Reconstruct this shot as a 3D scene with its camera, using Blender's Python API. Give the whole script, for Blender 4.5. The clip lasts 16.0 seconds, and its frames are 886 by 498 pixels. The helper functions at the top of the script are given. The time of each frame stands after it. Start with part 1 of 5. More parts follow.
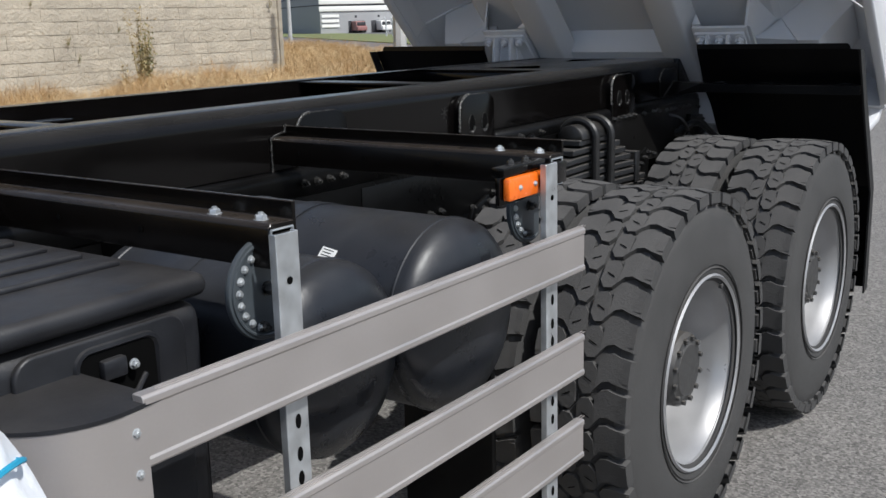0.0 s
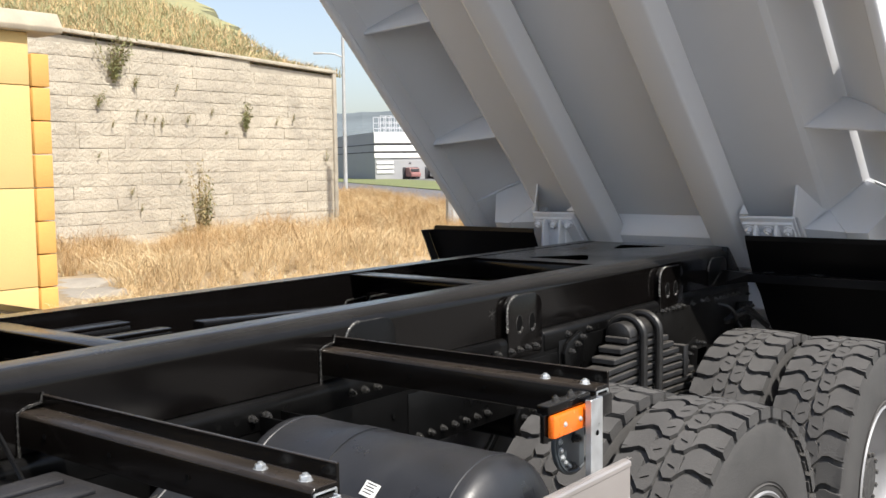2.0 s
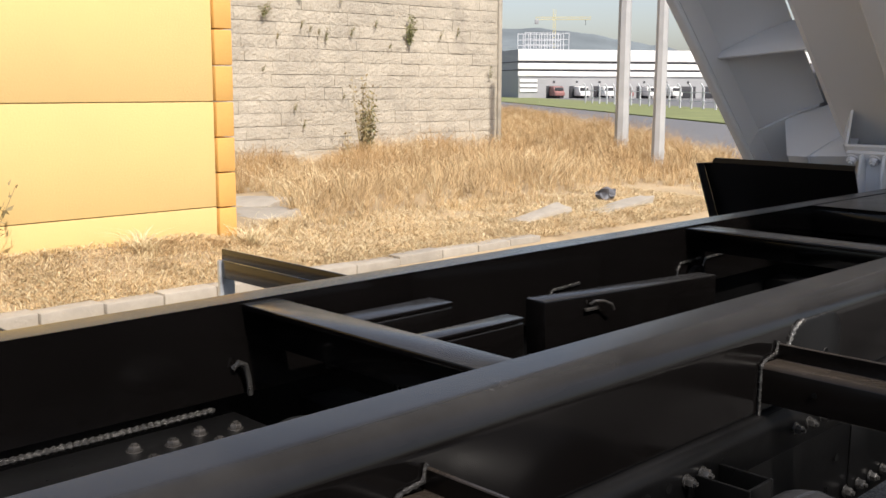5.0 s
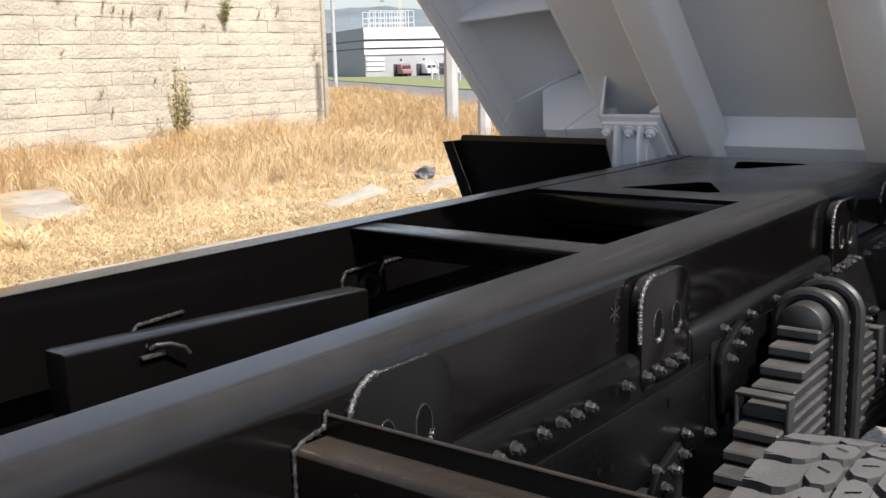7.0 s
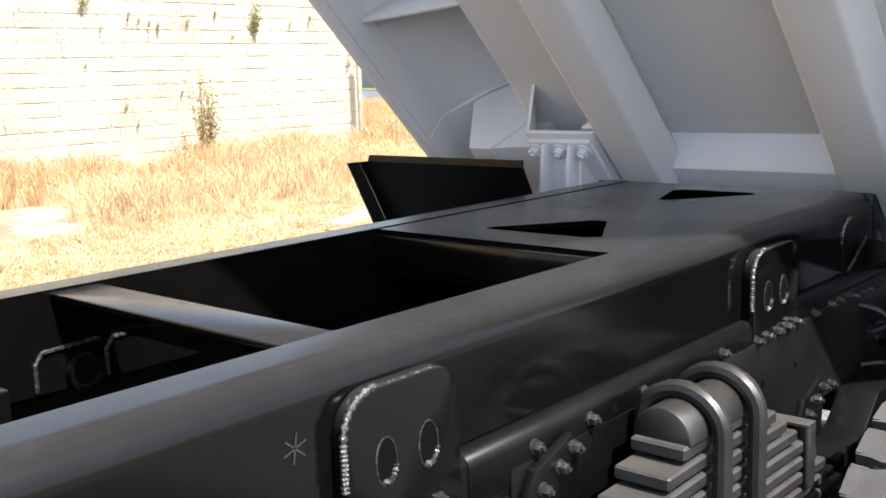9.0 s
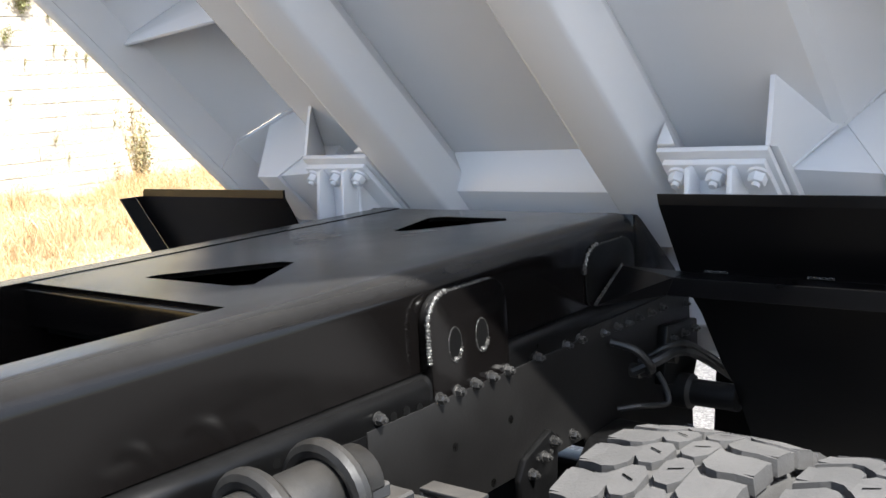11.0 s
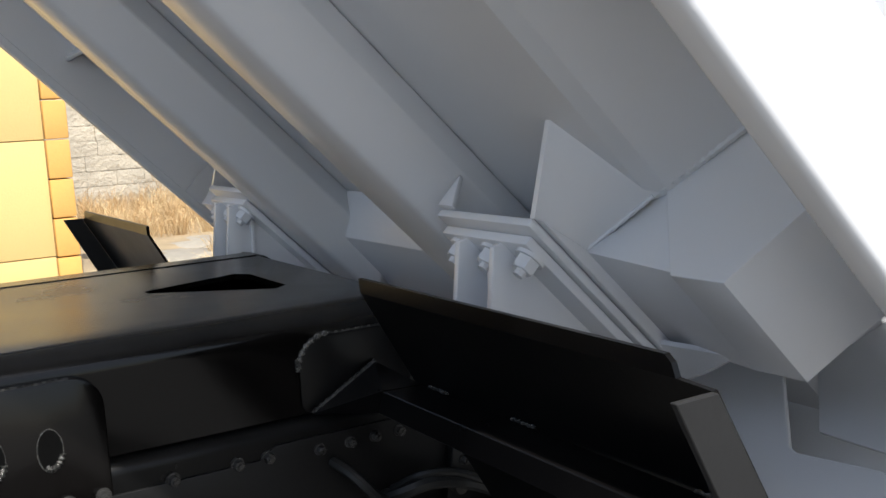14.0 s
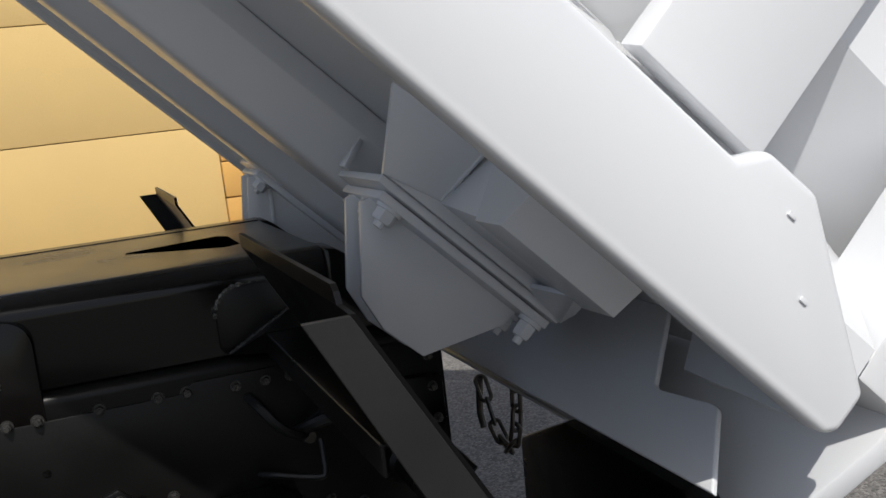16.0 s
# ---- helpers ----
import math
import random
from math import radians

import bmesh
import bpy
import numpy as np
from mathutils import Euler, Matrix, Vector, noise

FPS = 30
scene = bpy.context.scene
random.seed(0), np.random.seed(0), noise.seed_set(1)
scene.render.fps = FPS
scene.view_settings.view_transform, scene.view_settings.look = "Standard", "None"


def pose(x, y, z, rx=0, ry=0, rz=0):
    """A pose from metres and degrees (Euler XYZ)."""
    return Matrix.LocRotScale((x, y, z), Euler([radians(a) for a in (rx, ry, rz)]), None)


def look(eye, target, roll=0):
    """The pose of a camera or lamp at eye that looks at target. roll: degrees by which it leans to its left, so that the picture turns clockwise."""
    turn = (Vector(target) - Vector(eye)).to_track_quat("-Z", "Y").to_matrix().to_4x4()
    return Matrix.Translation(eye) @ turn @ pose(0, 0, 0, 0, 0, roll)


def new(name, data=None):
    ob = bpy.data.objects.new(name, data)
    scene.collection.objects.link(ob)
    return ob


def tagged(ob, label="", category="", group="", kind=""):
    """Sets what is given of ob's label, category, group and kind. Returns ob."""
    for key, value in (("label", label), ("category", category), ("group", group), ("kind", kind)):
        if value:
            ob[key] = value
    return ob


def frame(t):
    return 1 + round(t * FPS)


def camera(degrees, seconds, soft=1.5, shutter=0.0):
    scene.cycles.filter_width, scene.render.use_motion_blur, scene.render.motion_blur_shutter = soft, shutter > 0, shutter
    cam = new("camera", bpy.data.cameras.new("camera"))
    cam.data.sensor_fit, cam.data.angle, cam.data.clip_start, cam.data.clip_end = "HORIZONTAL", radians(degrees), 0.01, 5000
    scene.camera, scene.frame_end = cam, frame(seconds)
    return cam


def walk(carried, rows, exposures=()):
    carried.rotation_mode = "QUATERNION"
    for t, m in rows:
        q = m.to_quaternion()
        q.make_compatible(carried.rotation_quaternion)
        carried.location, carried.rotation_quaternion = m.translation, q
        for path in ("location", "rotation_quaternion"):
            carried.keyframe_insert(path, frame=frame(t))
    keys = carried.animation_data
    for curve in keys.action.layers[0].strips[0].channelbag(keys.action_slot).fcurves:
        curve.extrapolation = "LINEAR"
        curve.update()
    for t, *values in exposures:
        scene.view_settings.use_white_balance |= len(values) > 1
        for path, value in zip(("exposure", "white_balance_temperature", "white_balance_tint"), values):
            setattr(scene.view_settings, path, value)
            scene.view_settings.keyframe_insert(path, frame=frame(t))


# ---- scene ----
cam = camera(47.0, 16.0)
PATH = [
    (0, (2.485, -2.957, 1.641), (1.354, -1.367, 1.201), -1.5),
    (0.5, (2.55, -2.916, 1.71), (1.399, -1.322, 1.343), -0.6),
    (1, (2.537, -2.91, 1.772), (1.367, -1.322, 1.446), -1.4),
    (1.5, (2.542, -2.91, 1.833), (1.369, -1.303, 1.624), -2.2),
    (2, (2.492, -2.947, 1.844), (1.263, -1.378, 1.682), -0.7),
    (2.5, (2.323, -3.053, 1.847), (0.976, -1.583, 1.685), -0.4),
    (3, (2.089, -3.082, 1.876), (0.673, -1.681, 1.699), -2.3),
    (3.2, (1.997, -3.053, 1.874), (0.569, -1.667, 1.674), -1.6),
    (5.3, (1.322, -2.52, 1.826), (-0.071, -1.126, 1.484), 0.6),
    (5.5, (1.341, -2.454, 1.82), (-0.014, -1.023, 1.479), 0.2),
    (6, (1.409, -2.207, 1.822), (0.118, -0.716, 1.493), -0.1),
    (6.5, (1.4, -1.977, 1.794), (0.138, -0.464, 1.453), -0.9),
    (7, (1.341, -1.747, 1.802), (0.136, -0.191, 1.442), -1.4),
    (7.5, (1.316, -1.549, 1.8), (0.133, 0.018, 1.419), -1.8),
    (8, (1.342, -1.287, 1.803), (0.081, 0.216, 1.418), -2.1),
    (8.2, (1.348, -1.199, 1.8), (0.073, 0.296, 1.426), -1.7),
    (10.3, (1.569, -0.349, 1.741), (0.233, 1.107, 1.431), -2.9),
    (10.5, (1.62, -0.31, 1.746), (0.306, 1.166, 1.437), -3.6),
    (11, (1.664, -0.162, 1.745), (0.392, 1.351, 1.44), -4.1),
    (11.5, (1.735, 0.032, 1.763), (0.54, 1.601, 1.431), -5.8),
    (12, (1.879, 0.232, 1.766), (0.598, 1.731, 1.427), -4.7),
    (12.5, (1.963, 0.423, 1.772), (0.624, 1.869, 1.429), -5.5),
    (13, (1.932, 0.676, 1.779), (0.605, 2.139, 1.458), -4.0),
    (13.5, (1.958, 0.883, 1.766), (0.49, 2.211, 1.477), -4.7),
    (14, (2.069, 1.096, 1.758), (0.381, 2.133, 1.484), -3.1),
    (14.5, (2.08, 1.264, 1.729), (0.341, 2.212, 1.447), -5.6),
    (15, (2.087, 1.372, 1.724), (0.318, 2.264, 1.447), -6.2),
    (15.5, (2.271, 1.5, 1.699), (0.427, 2.222, 1.424), -4.8),
    (16, (2.483, 1.565, 1.698), (0.616, 2.218, 1.402), -6.6),
]
EXPOSURE = [(0, -0.1, 6000, 10), (0.5, 0.25, 6050, 10), (1.0, 0.6, 6200, 10), (1.5, 0.65, 6300, 10), (3, 0.42, 6650, 14), (5.5, 0.4, 6500, 14), (6.5, 0.6, 6400, 14), (7, 0.75, 6300, 13), (8, 1.15, 6250, 13), (10.5, 1.5, 6200, 12), (11, 1.65, 6100, 10), (11.5, 1.75, 6000, 8),
            (12, 1.7, 6050, 8), (12.5, 1.6, 6050, 8), (13, 1.32, 6100, 8), (13.5, 0.97, 6100, 8), (14, 0.6, 6200, 9), (14.5, 0.35, 6250, 10), (15, 0.05, 6300, 10), (15.5, -0.12, 6300, 10), (16, -0.3, 6300, 10)]
walk(cam, [(t, look(eye, target, roll)) for t, eye, target, roll in PATH], EXPOSURE)

# ---- world, sun ----
SUN = Vector((0.60, -0.13, 0.79)).normalized()
world = bpy.data.worlds.new("world")
scene.world = world
world.use_nodes = True
wn = world.node_tree.nodes
sky = wn.new("ShaderNodeTexSky")
sky.sky_type = "NISHITA"
sky.sun_disc = False
sky.sun_elevation = math.asin(SUN.z)
sky.sun_rotation = math.atan2(SUN.x, SUN.y)
sky.air_density, sky.dust_density, sky.altitude = 1.0, 2.0, 0
wn["Background"].inputs["Strength"].default_value = 0.125
haze = wn.new("ShaderNodeHueSaturation")
haze.inputs["Saturation"].default_value = 0.75
world.node_tree.links.new(sky.outputs["Color"], haze.inputs["Color"])
world.node_tree.links.new(haze.outputs["Color"], wn["Background"].inputs["Color"])
sun = new("sun", bpy.data.lights.new("sun", "SUN"))
sun.data.energy, sun.data.angle, sun.data.color = 4.7, radians(0.6), (1.0, 0.95, 0.86)
sun.matrix_world = look(SUN * 50, (0, 0, 0))


# ---- materials ----
def mat(name, base, rough=0.5, metal=0.0, var=0.25, scale=6.0, fine=60.0, bump=0.15, dust=None, dust_amount=0.0, coat=0.0, rvar=0.15, isl=0.0, obj_rand=0.0, bump_scale=None, spec=0.5, speckle=0.0, bump_dist=0.01, dust_side=0.12):
    m = bpy.data.materials.new(name)
    m.use_nodes = True
    t = m.node_tree
    n, ln = t.nodes, t.links
    p = n["Principled BSDF"]
    tc = n.new("ShaderNodeNewGeometry")

    def noise_at(s, detail=6, rgh=0.6):
        k = n.new("ShaderNodeTexNoise")
        k.inputs["Scale"].default_value, k.inputs["Detail"].default_value, k.inputs["Roughness"].default_value = s, detail, rgh
        ln.new(tc.outputs["Position"], k.inputs["Vector"])
        return k.outputs["Fac"]

    def ramp(src, a, b, lo=0.0, hi=1.0):
        k = n.new("ShaderNodeMapRange")
        k.inputs["From Min"].default_value, k.inputs["From Max"].default_value = a, b
        k.inputs["To Min"].default_value, k.inputs["To Max"].default_value = lo, hi
        ln.new(src, k.inputs["Value"])
        return k.outputs["Result"]

    def mix(fac, a, b, how="MIX"):
        k = n.new("ShaderNodeMix")
        k.data_type, k.blend_type = "RGBA", how
        for sock, v in ((k.inputs[0], fac), (k.inputs[6], a), (k.inputs[7], b)):
            if isinstance(v, (int, float)):
                sock.default_value = v
            elif isinstance(v, tuple):
                sock.default_value = (*v, 1.0)
            else:
                ln.new(v, sock)
        return k.outputs[2]

    big, small = noise_at(scale), noise_at(fine, 4)
    lo = tuple(c * (1 - var) for c in base)
    hi = tuple(min(1.0, c * (1 + var)) for c in base)
    col = mix(ramp(big, 0.3, 0.7), lo, hi)
    col = mix(ramp(small, 0.25, 0.75, 0.0, 0.5), col, tuple(c * (1 - var * 0.8) for c in base))
    if speckle:
        grit = n.new("ShaderNodeTexVoronoi")
        grit.inputs["Scale"].default_value = 95
        ln.new(tc.outputs["Position"], grit.inputs["Vector"])
        tone = n.new("ShaderNodeSeparateColor")
        ln.new(grit.outputs["Color"], tone.inputs[0])
        col = mix(ramp(tone.outputs[0], 0.15, 0.95, 0.0, speckle), col, tuple(min(1, c * 2.6) for c in base))
        col = mix(ramp(tone.outputs[1], 0.55, 0.95, 0.0, speckle), col, tuple(c * 0.25 for c in base))
    if isl or obj_rand:
        src = tc.outputs["Random Per Island"]
        if obj_rand:
            oi = n.new("ShaderNodeObjectInfo")
            src = oi.outputs["Random"]
        col = mix(ramp(src, 0, 1, 0.0, 1.0), col, mix(0.75 * max(isl, obj_rand), col, tuple(c * 0.45 for c in base)))
    if dust:
        d2 = noise_at(scale * 0.7, 8, 0.7)
        sep = n.new("ShaderNodeSeparateXYZ")
        ln.new(tc.outputs["Normal"], sep.inputs[0])
        up = ramp(sep.outputs["Z"], 0.2, 0.95, dust_side, 1.0)
        mul = n.new("ShaderNodeMath")
        mul.operation = "MULTIPLY"
        ln.new(ramp(d2, 0.35, 0.65, 0.5 * dust_amount, dust_amount), mul.inputs[0])
        ln.new(up, mul.inputs[1])
        col = mix(mul.outputs[0], col, dust)
        r2 = n.new("ShaderNodeMath")
        r2.operation = "ADD"
        r2.use_clamp = True
        ln.new(ramp(big, 0.3, 0.7, rough - rvar, rough + rvar), r2.inputs[0])
        ln.new(mul.outputs[0], r2.inputs[1])
        ln.new(r2.outputs[0], p.inputs["Roughness"])
    else:
        ln.new(ramp(big, 0.3, 0.7, max(0.03, rough - rvar), min(1.0, rough + rvar)), p.inputs["Roughness"])
    ln.new(col, p.inputs["Base Color"])
    p.inputs["Specular IOR Level"].default_value = spec
    p.inputs["Metallic"].default_value = metal
    p.inputs["Coat Weight"].default_value = coat
    if bump:
        b = n.new("ShaderNodeBump")
        b.inputs["Strength"].default_value, b.inputs["Distance"].default_value = bump, bump_dist
        ln.new(noise_at(bump_scale or fine, 5), b.inputs["Height"])
        ln.new(b.outputs["Normal"], p.inputs["Normal"])
    return m


DUST = (0.30, 0.26, 0.21)
# Grey laid on upward faces: dust, and on rail tops the sky's sheen.
DUSTSHEEN = (0.24, 0.235, 0.23)
BLACK = mat("black_paint", (0.0024, 0.0020, 0.0019), 0.15, 0, 0.3, 4, 90, 0.05, DUSTSHEEN, 0.11, rvar=0.04, spec=0.26, bump_scale=5, dust_side=0.03)
ARMPAINT = mat("dusty_arm_paint", (0.0026, 0.0021, 0.0019), 0.2, 0, 0.3, 6, 90, 0.05, (0.30, 0.24, 0.185), 0.12, rvar=0.05, spec=0.26, bump_scale=8, dust_side=0.03)
CHASSIS = mat("chassis_black", (0.0026, 0.0026, 0.0027), 0.33, 0, 0.3, 5, 120, 0.04, DUSTSHEEN, 0.02, rvar=0.1, spec=0.2, dust_side=0.05)
PLATEGREY = mat("plate_dark_grey", (0.0065, 0.0062, 0.006), 0.38, 0, 0.3, 5, 120, 0.05, DUSTSHEEN, 0.03, rvar=0.1, spec=0.2, dust_side=0.15)
RUBFLAP = mat("flap_black", (0.0026, 0.0025, 0.0029), 0.32, 0, 0.3, 3, 80, 0.02, DUST, 0.006, rvar=0.06, spec=0.2)
EDGEGREY = mat("flap_edge_grey", (0.016, 0.016, 0.0165), 0.45, 0, 0.25, 4, 80, 0.03, DUST, 0.03, rvar=0.08, spec=0.25)
GREYTANK = mat("tank_charcoal", (0.012, 0.014, 0.018), 0.34, 0, 0.3, 9, 90, 0.05, DUST, 0.06)
PLASTIC = mat("black_plastic", (0.010, 0.011, 0.014), 0.42, 0, 0.3, 8, 150, 0.08, DUST, 0.08)
SPRING = mat("spring_steel", (0.020, 0.021, 0.023), 0.5, 0.1, 0.25, 14, 120, 0.1, DUST, 0.18, dust_side=0.05)
SADDLE = mat("saddle_black", (0.010, 0.010, 0.010), 0.46, 0.0, 0.3, 14, 120, 0.08, DUST, 0.07)
WHITE = mat("body_paint", (0.68, 0.69, 0.71), 0.25, 0, 0.012, 1.2, 40, 0.02, rvar=0.012, bump_scale=3)
ALU = mat("anodised_aluminium", (0.50, 0.465, 0.445), 0.40, 0.68, 0.06, 3, 200, 0.02, DUST, 0.1)
GALV = mat("galvanised_steel", (0.55, 0.57, 0.58), 0.42, 0.75, 0.2, 30, 120, 0.05)
ZINC = mat("zinc_bolt", (0.075, 0.073, 0.07), 0.34, 0.7, 0.2, 60, 200, 0.05)
DARKBOLT = mat("dark_bolt", (0.07, 0.065, 0.06), 0.4, 0.6, 0.3, 60, 200, 0.05)
WELD = mat("weld_bead", (0.05, 0.048, 0.045), 0.25, 0.5, 0.4, 120, 300, 0.6, bump_scale=160)
RUBBER = mat("tyre_rubber", (0.042, 0.041, 0.040), 0.72, 0, 0.25, 9, 160, 0.25, (0.20, 0.19, 0.18), 0.29, rvar=0.08, dust_side=0.2)
RIM = mat("silver_rim", (0.36, 0.36, 0.365), 0.40, 0.5, 0.08, 6, 90, 0.03, DUST, 0.12)
HUB = mat("hub_grey", (0.05, 0.05, 0.05), 0.5, 0.2, 0.3, 30, 150, 0.1, DUST, 0.2)
PIVOT = mat("pivot_grey", (0.055, 0.066, 0.075), 0.40, 0.1, 0.2, 8, 90, 0.03, DUST, 0.1)
SPECK = mat("bright_weld", (0.17, 0.165, 0.155), 0.28, 0.8, 0.4, 150, 400, 0.5, bump_scale=220)
ORANGE = mat("amber_lens", (0.85, 0.16, 0.01), 0.22, 0, 0.08, 20, 150, 0.05, coat=0.5)
ASPHALT = mat("asphalt", (0.15, 0.142, 0.132), 0.9, 0, 0.22, 1.3, 45, 0.9, bump_scale=90, speckle=0.55)
ROADMAT = mat("road_asphalt", (0.13, 0.13, 0.135), 0.9, 0, 0.15, 0.3, 20, 0.3)
SOIL = mat("dry_soil", (0.36, 0.27, 0.16), 0.95, 0, 0.35, 1.2, 25, 0.8)
STRAW = mat("dry_straw", (0.68, 0.485, 0.255), 0.8, 0, 0.30, 1.1, 14, 0.0, isl=1.0)
STRAW2 = mat("russet_straw", (0.48, 0.30, 0.13), 0.85, 0, 0.25, 1.1, 14, 0.0, isl=0.8)
GREEN = mat("weed_green", (0.22, 0.22, 0.09), 0.8, 0, 0.35, 3, 20, 0.0, isl=0.5)
BANKGREEN = mat("bank_green", (0.33, 0.32, 0.16), 0.85, 0, 0.3, 0.8, 9, 0.0, isl=0.35)
STALK = mat("pale_stalk", (0.72, 0.60, 0.37), 0.75, 0, 0.2, 2, 20, 0.0, isl=0.3)
WEEDSTEM = mat("dry_weed_stem", (0.32, 0.25, 0.12), 0.85, 0, 0.3, 3, 20, 0.0)
HILLGRASS = mat("hill_grass", (0.29, 0.28, 0.14), 0.95, 0, 0.4, 0.5, 6, 0.8, bump_scale=9)
# Blue-grey base colour carries the haze over the distant woods.
HAZEHILL = mat("haze_tinted_hill", (0.135, 0.16, 0.17), 0.95, 0, 0.3, 0.012, 0.08, 0.0)
LAWN = mat("far_lawn", (0.17, 0.19, 0.07), 0.95, 0, 0.3, 0.4, 3, 0.0)
BLOCK = mat("split_block", (0.46, 0.41, 0.325), 0.92, 0, 0.22, 1.6, 16, 1.0, bump_scale=15, bump_dist=0.035, obj_rand=0.14)
BLOCKREST = mat("split_block_far", (0.46, 0.41, 0.325), 0.92, 0, 0.22, 1.6, 16, 1.0, bump_scale=15, bump_dist=0.035, isl=0.14)
MORTAR = mat("mortar", (0.34, 0.305, 0.245), 0.95, 0, 0.2, 5, 30, 0.4)
YELLOW = mat("yellow_render", (0.66, 0.465, 0.19), 0.85, 0, 0.05, 0.9, 45, 0.25)
OCHRE = mat("ochre_block", (0.64, 0.36, 0.10), 0.85, 0, 0.08, 2, 35, 0.3, obj_rand=0.15)
SEAM = mat("seam_dark", (0.30, 0.22, 0.10), 0.9, 0, 0.2, 4, 40, 0.2)
CAP = mat("coping_tan", (0.42, 0.36, 0.27), 0.9, 0, 0.2, 3, 30, 0.4)
CONC = mat("kerb_concrete", (0.36, 0.32, 0.26), 0.92, 0, 0.2, 4, 40, 0.6, obj_rand=0.3)
POLE = mat("pole_grey", (0.46, 0.46, 0.45), 0.6, 0.3, 0.12, 3, 30, 0.1)
FARWHITE = mat("far_cladding_white", (0.80, 0.79, 0.76), 0.6, 0, 0.05, 0.3, 4, 0.0)
FARGREY = mat("far_cladding_grey", (0.33, 0.335, 0.34), 0.7, 0, 0.1, 0.3, 4, 0.0)
FARDARK = mat("far_dark", (0.035, 0.035, 0.04), 0.6, 0, 0.2, 0.5, 4, 0.0)
FARSTICK = mat("yellow_sticker", (0.80, 0.60, 0.06), 0.4, 0, 0.05, 20, 100, 0.0)
FARSTEEL = mat("far_frame_steel", (0.50, 0.51, 0.53), 0.6, 0, 0.1, 0.3, 4, 0.0)
FARRED = mat("far_red", (0.26, 0.12, 0.11), 0.5, 0, 0.1, 1, 4, 0.0)
FARYELLOW = mat("crane_yellow", (0.62, 0.54, 0.26), 0.5, 0, 0.1, 1, 4, 0.0)
WIRE = mat("black_hose", (0.007, 0.007, 0.007), 0.5, 0, 0.2, 30, 100, 0.05)
BLUE = mat("blue_cord", (0.03, 0.30, 0.48), 0.5, 0, 0.1, 30, 100, 0.05)
SACK = mat("white_plastic_sheet", (0.78, 0.80, 0.83), 0.42, 0, 0.05, 9, 60, 0.5, bump_scale=14)
PAPER = mat("white_label", (0.72, 0.72, 0.70), 0.6, 0, 0.05, 30, 100, 0.0)
# Black for print, and for the painted shade inside holes, slits and recesses.
INKSHADE = mat("print_and_hole_shade", (0.003, 0.003, 0.003), 0.9, 0, 0.1, 30, 100, 0.0, spec=0.05)
CHAIN = mat("chain_steel", (0.09, 0.08, 0.07), 0.5, 0.6, 0.3, 40, 150, 0.2)
BARREL = mat("dark_bag", (0.11, 0.11, 0.12), 0.5, 0, 0.3, 12, 60, 0.3)


# ---- mesh helpers ----
def smooth_by_angle(me, angle=35):
    me.polygons.foreach_set("use_smooth", [True] * len(me.polygons))
    me.set_sharp_from_angle(angle=radians(angle))


def mesh_of(name, bm, material, angle=35):
    me = bpy.data.meshes.new(name)
    bmesh.ops.recalc_face_normals(bm, faces=bm.faces)
    bm.to_mesh(me)
    bm.free()
    me.materials.append(material)
    smooth_by_angle(me, angle)
    return me


def part(name, bm, material=None, parent=None, label="", angle=35):
    ob = new(name, mesh_of(name, bm, material, angle) if isinstance(bm, bmesh.types.BMesh) else bm)
    if parent is not None:
        ob.parent = parent
    return tagged(ob, label)


def put(name, me, m, parent, label=""):
    ob = new(name, me)
    ob.parent = parent
    ob.matrix_basis = m
    return tagged(ob, label)


def thing(name, label, category, group="", at=(0, 0, 0)):
    ob = new(name)
    ob.location = at
    ob.empty_display_size = 0.2
    return tagged(ob, label, category, group)


def bevelled(bm, w, seg=2):
    if w > 0:
        es = [e for e in bm.edges if len(e.link_faces) == 2 and e.calc_face_angle(0) > 0.5]
        bmesh.ops.bevel(bm, geom=es, offset=w, segments=seg, profile=0.5, affect="EDGES", clamp_overlap=True)
    return bm


def box(x0, x1, y0, y1, z0, z1, w=0.004, seg=2):
    bm = bmesh.new()
    bmesh.ops.create_cube(bm, size=1, matrix=Matrix.Translation(((x0 + x1) / 2, (y0 + y1) / 2, (z0 + z1) / 2)) @ Matrix.Diagonal((abs(x1 - x0), abs(y1 - y0), abs(z1 - z0), 1)))
    return bevelled(bm, w, seg)


def prism(poly, axis, a, b, w=0.0, seg=2):
    """A polygon carried from a to b along an axis. Coordinates: x: (y, z); y: (x, z); z: (x, y)."""
    bm = bmesh.new()

    def at(p, k):
        return {"x": (k, p[0], p[1]), "y": (p[0], k, p[1]), "z": (p[0], p[1], k)}[axis]
    lo = [bm.verts.new(at(p, a)) for p in poly]
    hi = [bm.verts.new(at(p, b)) for p in poly]
    bm.faces.new(lo)
    bm.faces.new(hi[::-1])
    for i in range(len(poly)):
        j = (i + 1) % len(poly)
        bm.faces.new((lo[i], lo[j], hi[j], hi[i]))
    bmesh.ops.recalc_face_normals(bm, faces=bm.faces)
    return bevelled(bm, w, seg)


